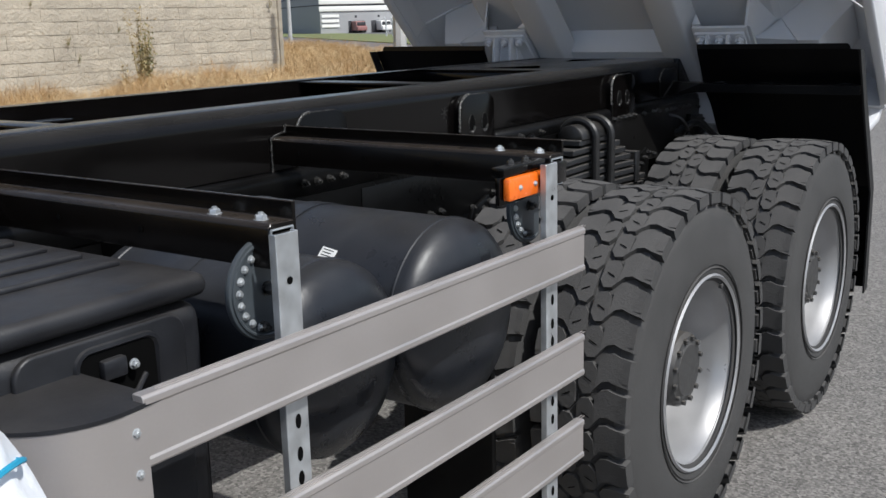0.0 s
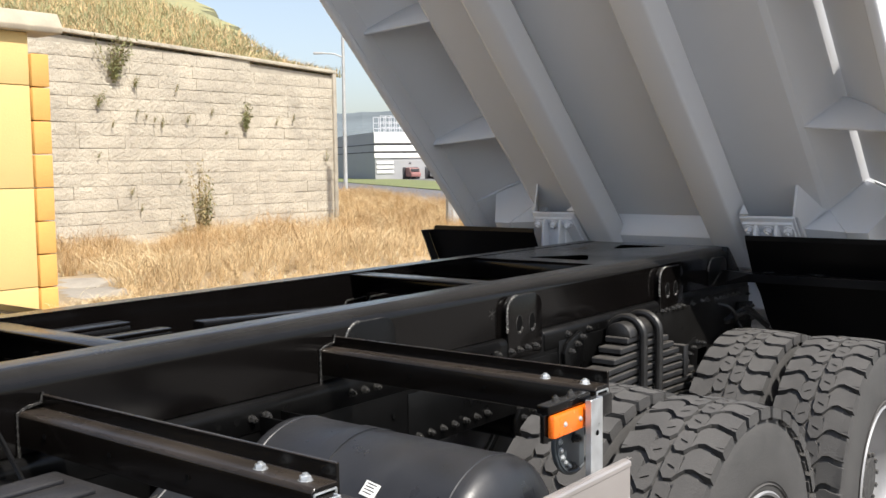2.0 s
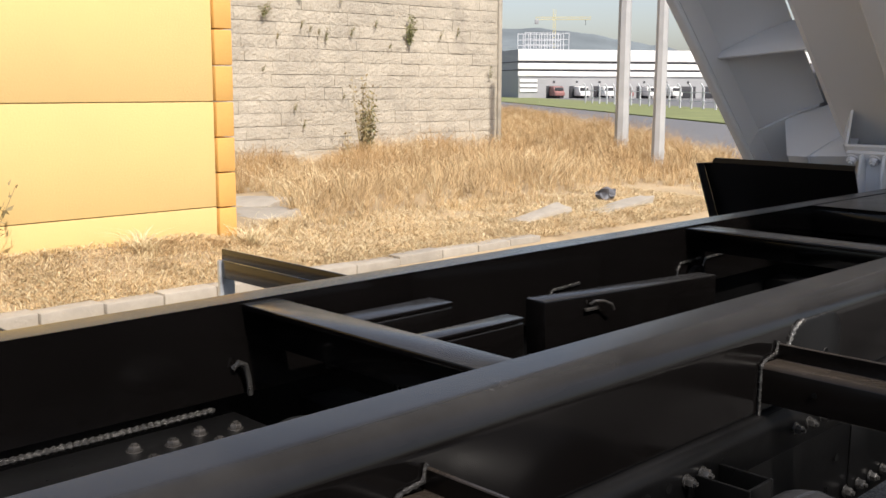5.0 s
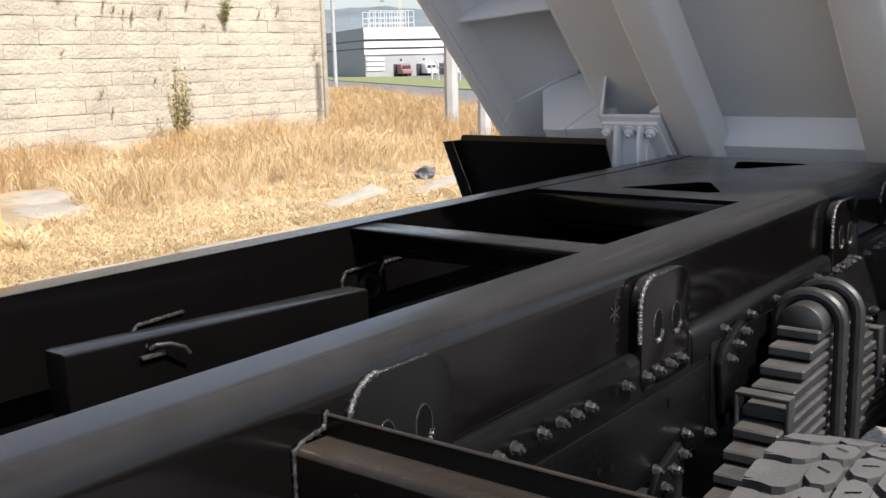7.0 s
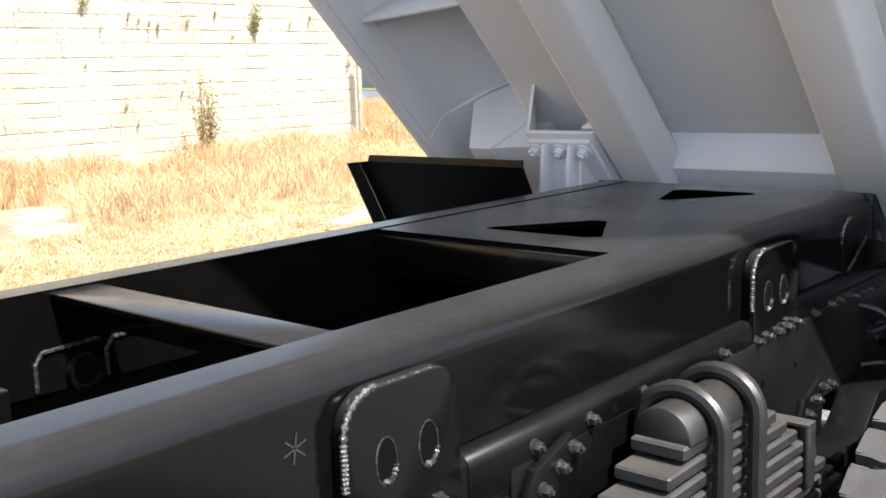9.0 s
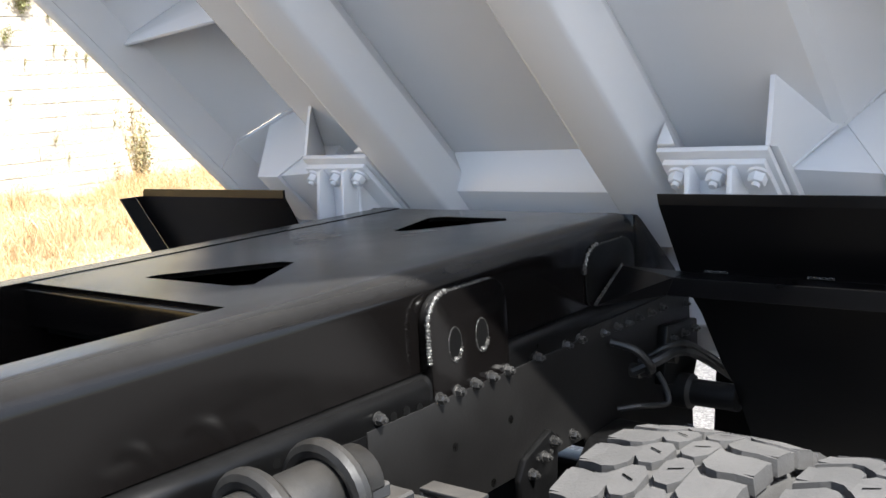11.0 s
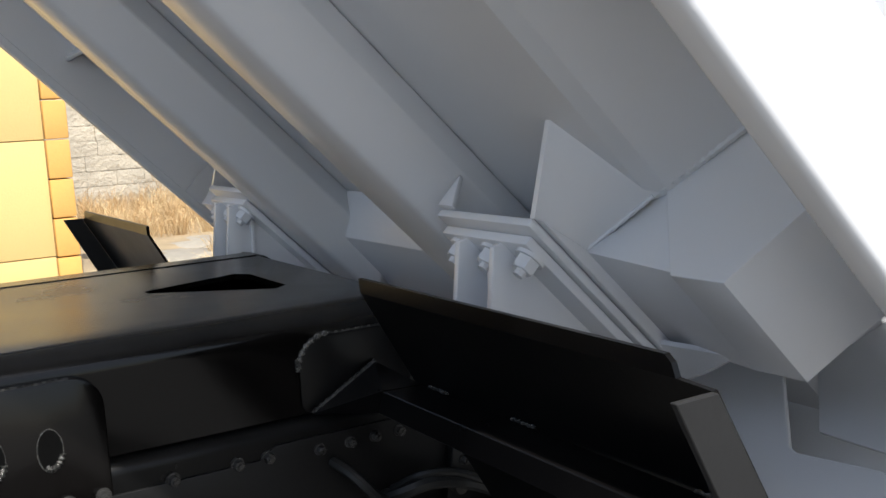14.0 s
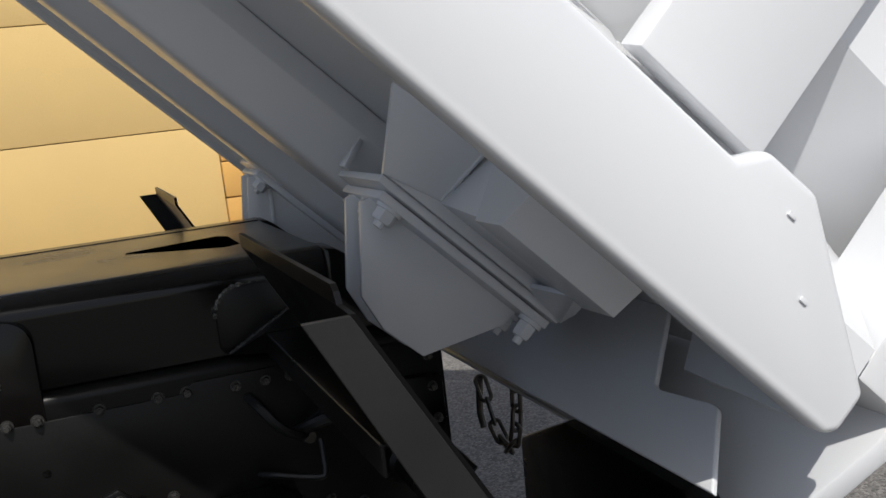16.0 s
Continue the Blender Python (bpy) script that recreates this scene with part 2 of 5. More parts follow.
def rounded(x0, x1, z0, z1, r, n=5, corners="all"):
    """A rectangle with rounded corners as a polygon."""
    pts = []
    for cx, cz, a0, key in ((x1 - r, z1 - r, 0, "tr"), (x0 + r, z1 - r, 90, "tl"), (x0 + r, z0 + r, 180, "bl"), (x1 - r, z0 + r, 270, "br")):
        if corners == "all" or key in corners:
            for i in range(n + 1):
                a = radians(a0 + 90 * i / n)
                pts.append((cx + r * math.cos(a), cz + r * math.sin(a)))
        else:
            sx, sz = (1 if cx > (x0 + x1) / 2 else -1), (1 if cz > (z0 + z1) / 2 else -1)
            pts.append((cx + r * sx, cz + r * sz))
    return pts


def lathe(profile, segs, axis="x", closed=False):
    """Profile of (along, radius), turned about the x axis."""
    bm = bmesh.new()
    rings = []
    for h, r in profile:
        if r < 1e-6:
            rings.append([bm.verts.new((h, 0, 0))])
        else:
            rings.append([bm.verts.new((h, r * math.cos(2 * math.pi * i / segs), r * math.sin(2 * math.pi * i / segs))) for i in range(segs)])
    pairs = list(zip(rings, rings[1:])) + ([(rings[-1], rings[0])] if closed else [])
    for a, b in pairs:
        for i in range(segs):
            j = (i + 1) % segs
            if len(a) == 1 and len(b) == 1:
                continue
            if len(a) == 1:
                bm.faces.new((a[0], b[i], b[j]))
            elif len(b) == 1:
                bm.faces.new((a[i], b[0], a[j]))
            else:
                bm.faces.new((a[i], b[i], b[j], a[j]))
    if axis == "z":
        bmesh.ops.transform(bm, matrix=Matrix.Rotation(radians(-90), 4, "Y"), verts=bm.verts)
    if axis == "y":
        bmesh.ops.transform(bm, matrix=Matrix.Rotation(radians(90), 4, "Z"), verts=bm.verts)
    return bm


def tube(points, r, segs=8, closed=False, wobble=0.0):
    bm = bmesh.new()
    pts = [Vector(p) for p in points]
    rings, up = [], None
    for i, p in enumerate(pts):
        if closed:
            d = (pts[(i + 1) % len(pts)] - pts[i - 1]).normalized()
        else:
            d = (pts[min(i + 1, len(pts) - 1)] - pts[max(i - 1, 0)]).normalized()
        if up is None:
            up = d.orthogonal().normalized()
        up = (up - d * up.dot(d)).normalized()
        side = d.cross(up)
        rr = r * (1 + wobble * (1 if i % 2 else -1))
        rings.append([bm.verts.new(p + (up * math.cos(2 * math.pi * k / segs) + side * math.sin(2 * math.pi * k / segs)) * rr) for k in range(segs)])
    for a, b in list(zip(rings, rings[1:])) + ([(rings[-1], rings[0])] if closed else []):
        for k in range(segs):
            bm.faces.new((a[k], a[(k + 1) % segs], b[(k + 1) % segs], b[k]))
    if not closed:
        bm.faces.new(rings[0][::-1])
        bm.faces.new(rings[-1])
    return bm


def smooth_tube(points, r, segs=8, steps=6):
    """A tube along a Catmull-Rom curve through the points."""
    p = [Vector(q) for q in points]
    p = [2 * p[0] - p[1]] + p + [2 * p[-1] - p[-2]]
    out = []
    for a, b, c, d in zip(p, p[1:], p[2:], p[3:]):
        for k in range(steps):
            t = k / steps
            out.append(0.5 * (2 * b + (c - a) * t + (2 * a - 5 * b + 4 * c - d) * t * t + (3 * b - a - 3 * c + d) * t ** 3))
    return tube(out + [p[-2]], r, segs)


def arc(cx, cy, r, a0, a1, n):
    return [(cx + r * math.cos(radians(a0 + (a1 - a0) * i / n)), cy + r * math.sin(radians(a0 + (a1 - a0) * i / n))) for i in range(n + 1)]


def join(*bms):
    out = bmesh.new()
    for b in bms:
        me = bpy.data.meshes.new("tmp")
        b.to_mesh(me)
        b.free()
        out.from_mesh(me)
        bpy.data.meshes.remove(me)
    return out


def shifted(bm, m):
    bmesh.ops.transform(bm, matrix=m, verts=bm.verts)
    return bm


def raw(name, verts, faces, material):
    me = bpy.data.meshes.new(name)
    me.from_pydata([tuple(v) for v in verts], [], [tuple(f) for f in faces])
    me.materials.append(material)
    return me


# hexagon bolt with washer, pointing along +x from the origin
def bolt_mesh(name, r, h, material):
    washer = lathe([(0, 0), (0, r * 1.3), (h * 0.22, r * 1.25), (h * 0.22, 0)], 12)
    head = lathe([(h * 0.2, 0), (h * 0.2, r), (h * 0.8, r), (h * 0.95, r * 0.85), (h * 0.95, 0)], 6)
    stud = lathe([(h * 0.9, 0), (h * 0.9, r * 0.5), (h * 1.3, r * 0.45), (h * 1.3, 0)], 8)
    return mesh_of(name, join(washer, head, stud), material)


BOLT = bolt_mesh("bolt", 0.0098, 0.017, ZINC)
BOLTD = bolt_mesh("bolt", 0.0105, 0.018, DARKBOLT)
BOLTZ = bolt_mesh("bolt", 0.0105, 0.015, GALV)
BOLTS = bolt_mesh("bolt", 0.0085, 0.015, ZINC)
BOLTW = bolt_mesh("bolt", 0.020, 0.040, WHITE)
BOLTH = bolt_mesh("bolt", 0.010, 0.016, GALV)
# Flat black disc: the dark inside a hole, painted on the surface.
BOLTP = mesh_of("hole", lathe([(0.001, 0), (0.001, 0.011), (0.002, 0.011), (0.002, 0)], 10), INKSHADE)
UPZ = Matrix.Rotation(radians(-90), 4, "Y")
DOWNZ = Matrix.Rotation(radians(90), 4, "Y")
MIRX = Matrix.Rotation(radians(180), 4, "Z")


def bolts(parent, places, me=BOLT, turn=Matrix.Identity(4), label=""):
    for i, p in enumerate(places):
        put("bolt", me, Matrix.Translation(p) @ turn @ Matrix.Rotation(i * 0.7, 4, "X"), parent, label)


# ---- ground and surroundings ----
def ground_sheet():
    m = 3000
    ob = part("ground", raw("ground", [(-m, -m, -0.05), (m, -m, -0.05), (m, m, -0.05), (-m, m, -0.05)], [(0, 1, 2, 3)], ASPHALT))
    tagged(ob, "grey speckled asphalt yard under the truck", "ground", kind="structure")


ground_sheet()


def verge_height(x, y):
    """Ground level of the dry verge, heaped up against the yellow wall."""
    base = 0.12 + 0.14 * min(1, max(0, (-6.9 - x) / 2.5)) - 0.2 * min(1, max(0, (x + 6.75) / 0.8))
    heap = 0.17 * min(1, max(0, (-6.75 - x) / 0.75)) * min(1, max(0, 3.6 - y))
    return base + heap + 0.10 * noise.noise((x * 0.45, y * 0.45, 3)) * min(1, max(0, (-8.0 - x) / 2)) + 0.12 * min(1, max(0, (y - 15) / 18)) * min(1, max(0, (-11 - x) / 6))


def verge():
    xs = np.concatenate([np.linspace(-60, -16, 12), np.linspace(-15.5, -5.9, 33)])
    ys = np.linspace(-12, 44, 90)
    verts, faces = [], []
    for y in ys:
        for x in xs:
            verts.append((x, y, verge_height(x, y)))
    n = len(xs)
    for j in range(len(ys) - 1):
        for i in range(n - 1):
            yy = ys[j]
            if yy > 8.5 - 0.86 * xs[i + 1]:
                continue
            faces.append((j * n + i, j * n + i + 1, (j + 1) * n + i + 1, (j + 1) * n + i))
    me = raw("verge", verts, faces, SOIL)
    smooth_by_angle(me, 60)
    tagged(part("verge_ground", me), "dry earth verge strewn with straw beside the asphalt", "ground", kind="structure")


verge()


def blades(name, count, place, hmin, hmax, width, lean, material, label, category, seed):
    """Loose grass: bent strips of two quads each."""
    rng = np.random.default_rng(seed)
    V, F = [], []
    for i in range(count):
        got = place(rng)
        if got is None:
            continue
        x, y, z, f = got
        a = rng.uniform(0, 2 * math.pi)
        h = rng.uniform(hmin, hmax) * f
        w = width * rng.uniform(0.6, 1.3)
        dx, dy = math.cos(a), math.sin(a)
        l = h * rng.uniform(0.1, 1.0) * lean
        b = rng.uniform(0, 2 * math.pi)
        wx, wy = math.cos(b) * w / 2, math.sin(b) * w / 2
        k = len(V)
        mx, my, mz = x + dx * l * 0.35, y + dy * l * 0.35, z + h * 0.6
        tx, ty, tz = x + dx * l, y + dy * l, z + h * rng.uniform(0.75, 1.0)
        V += [(x - wx, y - wy, z - 0.02), (x + wx, y + wy, z - 0.02), (mx + wx * 0.8, my + wy * 0.8, mz), (mx - wx * 0.8, my - wy * 0.8, mz), (tx, ty, tz)]
        F += [(k, k + 1, k + 2, k + 3), (k + 3, k + 2, k + 4)]
    ob = part(name, raw(name, V, F, material))
    return tagged(ob, label, category, kind="stuff")


def field(rng):
    y = 2.0 + 34 * rng.random() ** 1.35
    left = -15.3 if y < 15.5 else -15.3 - (y - 15.5) * 1.2
    right = -7.2 if y < 13 else min(-7.2, (8.0 - y) / 0.86)
    if y < 3.3:
        left = -7.5
    if right <= left:
        return None
    x = rng.uniform(left, right)
    if rng.random() < 0.7:
        gx, gy = math.floor(x / 0.42), math.floor(y / 0.42)
        cx, cy = (gx + 0.5 + 0.45 * noise.noise((gx * 1.7, gy * 2.3, 9))) * 0.42, (gy + 0.5 + 0.45 * noise.noise((gx * 2.1, gy * 1.3, 5))) * 0.42
        x, y = cx + (x - cx) * 0.42, cy + (y - cy) * 0.42
    c = noise.noise((x * 0.7, y * 0.7, 7.0))
    d = noise.noise((x * 0.25, y * 0.25, 1.0))
    if c < -0.28 + 0.2 * (x > -8.6):
        return None
    if -11.3 < x < -8.5 and y < 5.75 - 0.52 * (x + 10.8):
        return None
    near = min(1.0, max(0.10, (-7.25 - x) / 2.2))
    if near < 0.35 and rng.random() < 0.55:
        return None
    if y < 4.6:
        near = min(near, 0.3)
    f = near * (0.75 + 0.7 * c + 0.5 * d)
    return x, y, verge_height(x, y), max(0.15, f)


def litter(rng):
    x, y = rng.uniform(-8.6 if rng.random() < 0.5 else -7.58, -6.42), rng.uniform(-7, 11)
    if x < -7.58 and y < 3.3 or noise.noise((x * 1.6, y * 1.6, 4.0)) < -0.22 and rng.random() < 0.6:
        return None
    return x, y, verge_height(x, y) + rng.uniform(0, 0.05), 1.0


def back_field(rng):
    got = field(rng)
    if got is None or (got[0] > -11 and got[1] < 12) or noise.noise((got[0] * 0.9, got[1] * 0.9, 2.0)) < -0.05:
        return None
    return got


blades("dry_grass", 150000, field, 0.14, 0.62, 0.0065, 1.5, STRAW, "tall dry straw-coloured grass on the verge", "grass", 4)
blades("russet_grass", 80000, back_field, 0.30, 0.86, 0.006, 0.9, STRAW2, "tall russet dry grass towards the block wall", "grass", 14)
blades("straw_litter", 110000, litter, 0.008, 0.03, 0.007, 9.0, STRAW, "flattened dry straw at the foot of the yellow wall", "straw", 5)
blades("pale_litter", 45000, litter, 0.008, 0.035, 0.007, 9.0, STALK, "pale flattened straw along the kerb and wall foot", "straw", 6)


def stalks(rng):
    got = field(rng)
    if got is None or noise.noise((got[0] * 1.3, got[1] * 1.3, 5.0)) < 0.02:
        return None
    return got[0], got[1], got[2], max(0.4, got[3])


blades("pale_stalks", 16000, stalks, 0.25, 0.75, 0.009, 2.4, STALK, "pale broken dry stalks leaning in the grass", "grass", 21)


def kerb():
    edge = thing("kerb", "low pale concrete kerb stones, some broken, along the verge", "kerb")
    edge["kind"] = "structure"
    rng = random.Random(8)
    y = -6.0
    while y < 6.4:
        l = rng.uniform(0.48, 0.62)
        x = -6.36 - 0.02 * max(0, y - 2)
        b = box(-0.10, 0.10, 0.006, l - 0.006, -0.10, rng.uniform(0.09, 0.115), 0.015)
        part("kerb_stone", shifted(b, pose(x + rng.uniform(-0.015, 0.015), y, 0, rng.uniform(-1, 1), rng.uniform(-2, 2), rng.uniform(-2, 2) + 1)), CONC, edge)
        y += l
    for x, y, z, sx, sy, sz, r in ((-7.16, 7.45, 0.16, 0.34, 1.25, 0.20, 12), (-7.12, 9.1, 0.15, 0.36, 1.5, 0.18, 6), (-9.45, 4.55, 0.22, 1.15, 0.7, 0.12, 5), (-10.4, 5.15, 0.24, 1.2, 0.8, 0.12, 20)):
        b = box(-sx / 2, sx / 2, -sy / 2, sy / 2, -sz, sz * 0.3, 0.03)
        bmesh.ops.subdivide_edges(b, edges=b.edges[:], cuts=2, use_grid_fill=True)
        for v in b.verts:
            v.co += Vector(noise.noise_vector(v.co * 5 + Vector((x, y, 0)))) * 0.05
        ob = part("concrete_lump", shifted(b, pose(x, y, z, 4, -3, r)), CONC)
        tagged(ob, "broken grey concrete slab lying in the dry grass", "rubble", "rubble in the grass")
    b = bmesh.new()
    bmesh.ops.create_icosphere(b, subdivisions=3, radius=0.13)
    for v in b.verts:
        v.co.z *= 0.7
        v.co += Vector(noise.noise_vector(v.co * 11)) * 0.075
    ob = part("rubbish_bag", shifted(b, pose(-7.62, 9.45, 0.26)), BARREL)
    tagged(ob, "crumpled dark plastic rubbish bag in the dry grass", "bag")


kerb()


def yellow_wall():
    wall = thing("wall_yellow", "yellow rendered boundary wall with ochre end blocks", "wall", at=(0, 0, 0))
    wall["kind"] = "structure"
    X = -7.6
    part("core", box(X - 0.25, X - 0.022, -14, 2.92, 0, 3.27, 0.0), SEAM, wall)
    z = 0.05
    for z1 in (0.61, 1.665, 2.745, 3.30):
        for y0, y1 in ((-14, -5.2), (-5.2, 2.915)):
            part("wall_panel", box(X - 0.24, X, y0 + 0.004, y1 - 0.004, z + 0.005, z1 - 0.005, 0.004), YELLOW, wall)
        z = z1
    z = -0.11
    while z < 3.0:
        part("end_block", box(X - 0.3, X + 0.035, 2.922, 3.125, z + 0.006, z + 0.349, 0.012), OCHRE, wall)
        z += 0.355
    part("coping", prism([(X - 0.40, 3.30), (X + 0.10, 3.30), (X + 0.12, 3.36), (X + 0.02, 3.52), (X - 0.30, 3.52)], "y", -14, 3.26, 0.012), CAP, wall)


yellow_wall()


def stone_wall():
    wall = thing("wall_stone", "pale split-faced block retaining wall with weeds in its joints", "wall")
    wall["kind"] = "structure"
    X, Y1 = -15.4, 15.5
    rows, h = 17, 0.252
    def top(y):
        return 4.16 + (Y1 - y) * 0.045
    part("core", prism([(0.0, 0), (Y1 - 0.03, 0), (Y1 - 0.03, top(Y1) - 0.05), (0.0, top(0) - 0.05)], "x", X - 0.5, X - 0.04), MORTAR, wall)
    rng = random.Random(3)
    shapes = []
    for k in range(14):
        l = 0.36 + 0.02 * k
        b = bmesh.new()
        nx, nz = 8, 4
        grid = [[None] * (nz + 1) for _ in range(nx + 1)]
        for i in range(nx + 1):
            for j in range(nz + 1):
                edge = i in (0, nx) or j in (0, nz)
                px = rng.uniform(0.0, 0.007) if edge else 0.006 + rng.uniform(-0.009, 0.012)
                dy, dz = (0, 0) if edge else (rng.uniform(-0.012, 0.012), rng.uniform(-0.012, 0.012))
                grid[i][j] = b.verts.new((px - 0.006, l * i / nx + dy, (h - 0.005 - 0.004 * (k % 3)) * j / nz + dz))
        for i in range(nx):
            for j in range(nz):
                b.faces.new((grid[i][j], grid[i + 1][j], grid[i + 1][j + 1], grid[i][j + 1]))
        bmesh.ops.recalc_face_normals(b, faces=b.faces)
        rim = [e for e in b.edges if len(e.link_faces) == 1]
        ext = bmesh.ops.extrude_edge_only(b, edges=rim)
        for v in [g for g in ext["geom"] if isinstance(g, bmesh.types.BMVert)]:
            v.co.x -= 0.06
        shapes.append((l, mesh_of("block", b, BLOCK, 60)))
    laid = []
    for r in range(rows + 2):
        y = Y1
        z = 0.02 + r * h
        while y > 1.2:
            k = rng.randrange(14)
            l, me = shapes[k]
            if r % 4 == 2:
                l, me = shapes[min(13, k + 4)]
            y -= l + rng.choice((0.001, 0.002, 0.006))
            if z + h <= top(y) + 0.02:
                laid.append((y, z, me, rng.uniform(-0.006, 0.008)))
    laid.sort(key=lambda q: -q[0])
    for y, z, me, dx in laid[:300]:
        put("block", me, Matrix.Translation((X + dx, y, z)), wall)
    V, F = [], []
    for y, z, me, dx in laid[300:]:
        k = len(V)
        V += [(v.co.x + X + dx, v.co.y + y, v.co.z + z) for v in me.vertices]
        F += [[i + k for i in p.vertices] for p in me.polygons]
    rest = raw("blocks", V, F, BLOCKREST)
    smooth_by_angle(rest, 60)
    tagged(part("blocks", rest, None, wall), kind="stuff")
    # corner upright at the free end and the capping course
    part("end_pier", box(X - 0.5, X + 0.05, Y1, Y1 + 0.12, 0, top(Y1) + 0.02, 0.02), MORTAR, wall)
    part("capping", prism([(0, top(0)), (Y1 + 0.12, top(Y1)), (Y1 + 0.12, top(Y1) + 0.08), (0, top(0) + 0.08)], "x", X - 0.5, X + 0.06, 0.015), BLOCK, wall)
    # grassy bank behind
    def bank(x, y):
        d = max(0.0, -15.5 - x)
        return 4.12 + 0.045 * (Y1 - min(y, Y1)) + 0.36 * min(d, 18) * min(1, max(0.15, (16.5 + d - y) / 4.0))
    xs, ys = np.linspace(-15.5, -50, 40), np.linspace(-20, 50, 110)
    V, F = [], []
    for y in ys:
        for x in xs:
            d = -15.5 - x
            side = 1.0 if y < 14.6 + d * 0.5 else 0.0
            V.append((x, y, bank(x, y) * side + 0.12 * noise.noise((x, y, 0)) * side - 0.05))
    n = len(xs)
    for j in range(len(ys) - 1):
        for i in range(n - 1):
            F.append((j * n + i, j * n + i + 1, (j + 1) * n + i + 1, (j + 1) * n + i))
    me = raw("bank", V, F, HILLGRASS)
    smooth_by_angle(me, 60)
    tagged(part("grass_bank", me), "green and straw-coloured grassy bank above the block wall", "ground", kind="structure")

    def on_bank(rng):
        x, y = -15.5 - 12 * rng.random() ** 1.6, rng.uniform(1, 16)
        z = bank(x, y)
        return x, y, z, 1.0
    blades("bank_grass", 18000, on_bank, 0.08, 0.30, 0.02, 1.2, BANKGREEN, "green and dry grass tufts on the bank", "grass", 9)
    blades("bank_straw", 14000, on_bank, 0.08, 0.32, 0.02, 1.2, STRAW, "dry grass tufts on the bank", "grass", 10)

    def weed(x, y, z, hgt, spread, count, seed, material=GREEN, label="green weed growing out of the block wall"):
        rng = np.random.default_rng(seed)
        plant = thing("weed", label, "plant", "weeds on the wall", (x + 0.04, y, z))
        V, F, SV, SF = [], [], [], []
        lf = max(0.22, min(1.0, hgt / 0.7))
        for s in range(max(5, count // 7)):
            a, l = rng.uniform(0, 2 * math.pi), hgt * rng.uniform(0.5, 1.0)
            top_ = Vector((abs(math.cos(a)) * spread * rng.random() * 0.7 + 0.04, math.sin(a) * spread * rng.random(), l))
            for q in range(16):
                u = (q + 0.5) / 16
                c = Vector((0.03, 0, 0)) + top_ * u + Vector(rng.normal(0, 0.03 * lf, 3))
                d = Vector(rng.normal(0, 1, 3)).normalized() * rng.uniform(0.04, 0.10) * lf
                e = d.cross(Vector(rng.normal(0, 1, 3))).normalized() * 0.018 * lf
                k = len(V)
                V += [c - e, c + d * 0.5 + e, c + d, c + d * 0.5 - e]
                F.append((k, k + 1, k + 2, k + 3))
            k = len(SV)
            w = Vector((0, 0.006, 0))
            SV += [-w, w, top_ + w * 0.4, top_ - w * 0.4]
            SF.append((k, k + 1, k + 2, k + 3))
        tagged(part("foliage", raw("foliage", V, F, material), None, plant), kind="stuff")
        tagged(part("stem_tuft", raw("stem_tuft", SV, SF, WEEDSTEM), None, plant), kind="stuff")
    tall = "tall dry brown-green weed standing before the block wall"
    weed(X + 0.8, 10.62, 0.2, 1.85, 0.36, 250, 1, WEEDSTEM, tall)
    weed(X + 0.8, 10.74, 0.2, 1.50, 0.28, 170, 12, GREEN, tall)
    weed(X + 0.8, 10.20, 0.2, 0.80, 0.10, 30, 11, WEEDSTEM, tall)
    weed(-7.4, 0.50, 0.34, 0.7, 0.30, 5, 15, WEEDSTEM, "thin dry weed by the foot of the yellow wall")
    for k, (y, z, hgt, spread, count) in enumerate(((9.24, 3.66, 0.95, 0.60, 230), (8.84, 3.12, 0.34, 0.26, 80), (9.70, 3.52, 0.27, 0.20, 70), (9.73, 2.93, 0.16, 0.07, 14), (9.95, 2.88, 0.18, 0.08, 16), (10.16, 2.82, 0.15, 0.08, 14),
                                                    (10.35, 2.72, 0.28, 0.06, 14), (11.0, 2.83, 0.20, 0.14, 50), (11.66, 3.02, 0.22, 0.09, 30), (12.62, 2.74, 0.58, 0.18, 130), (12.04, 2.60, 0.12, 0.05, 10), (13.55, 2.86, 0.22, 0.09, 20), (14.1, 2.92, 0.24, 0.06, 16),
                                                    (15.2, 2.02, 0.30, 0.15, 40), (9.15, 2.70, 0.16, 0.08, 12), (10.73, 3.48, 0.20, 0.10, 20), (9.55, 1.33, 0.20, 0.10, 16), (8.8, 2.08, 0.14, 0.07, 10), (9.75, 0.97, 0.20, 0.07, 10), (10.77, 1.55, 0.14, 0.06, 10))):
        weed(X, y, z, hgt, spread, count, 50 + k)



stone_wall()


def pole(x, y, h, r, label):
    b = lathe([(0, 0), (0, r * 1.02), (h, r * 0.72), (h, 0)], 8, "z")
    ob = thing("utility_pole", label, "pole", "poles on the verge", (x, y, 0))
    part("shaft", b, POLE, ob, angle=20)
    part("collar", lathe([(0.55, r * 1.0), (0.55, r * 1.06), (0.60, r * 1.06), (0.60, r * 1.0)], 8, "z"), POLE, ob, angle=20)


pole(-12.9, 17.1, 9.5, 0.165, "grey octagonal utility pole standing in dry grass")
pole(-9.9, 14.15, 9.0, 0.125, "slender grey octagonal utility pole standing in dry grass")


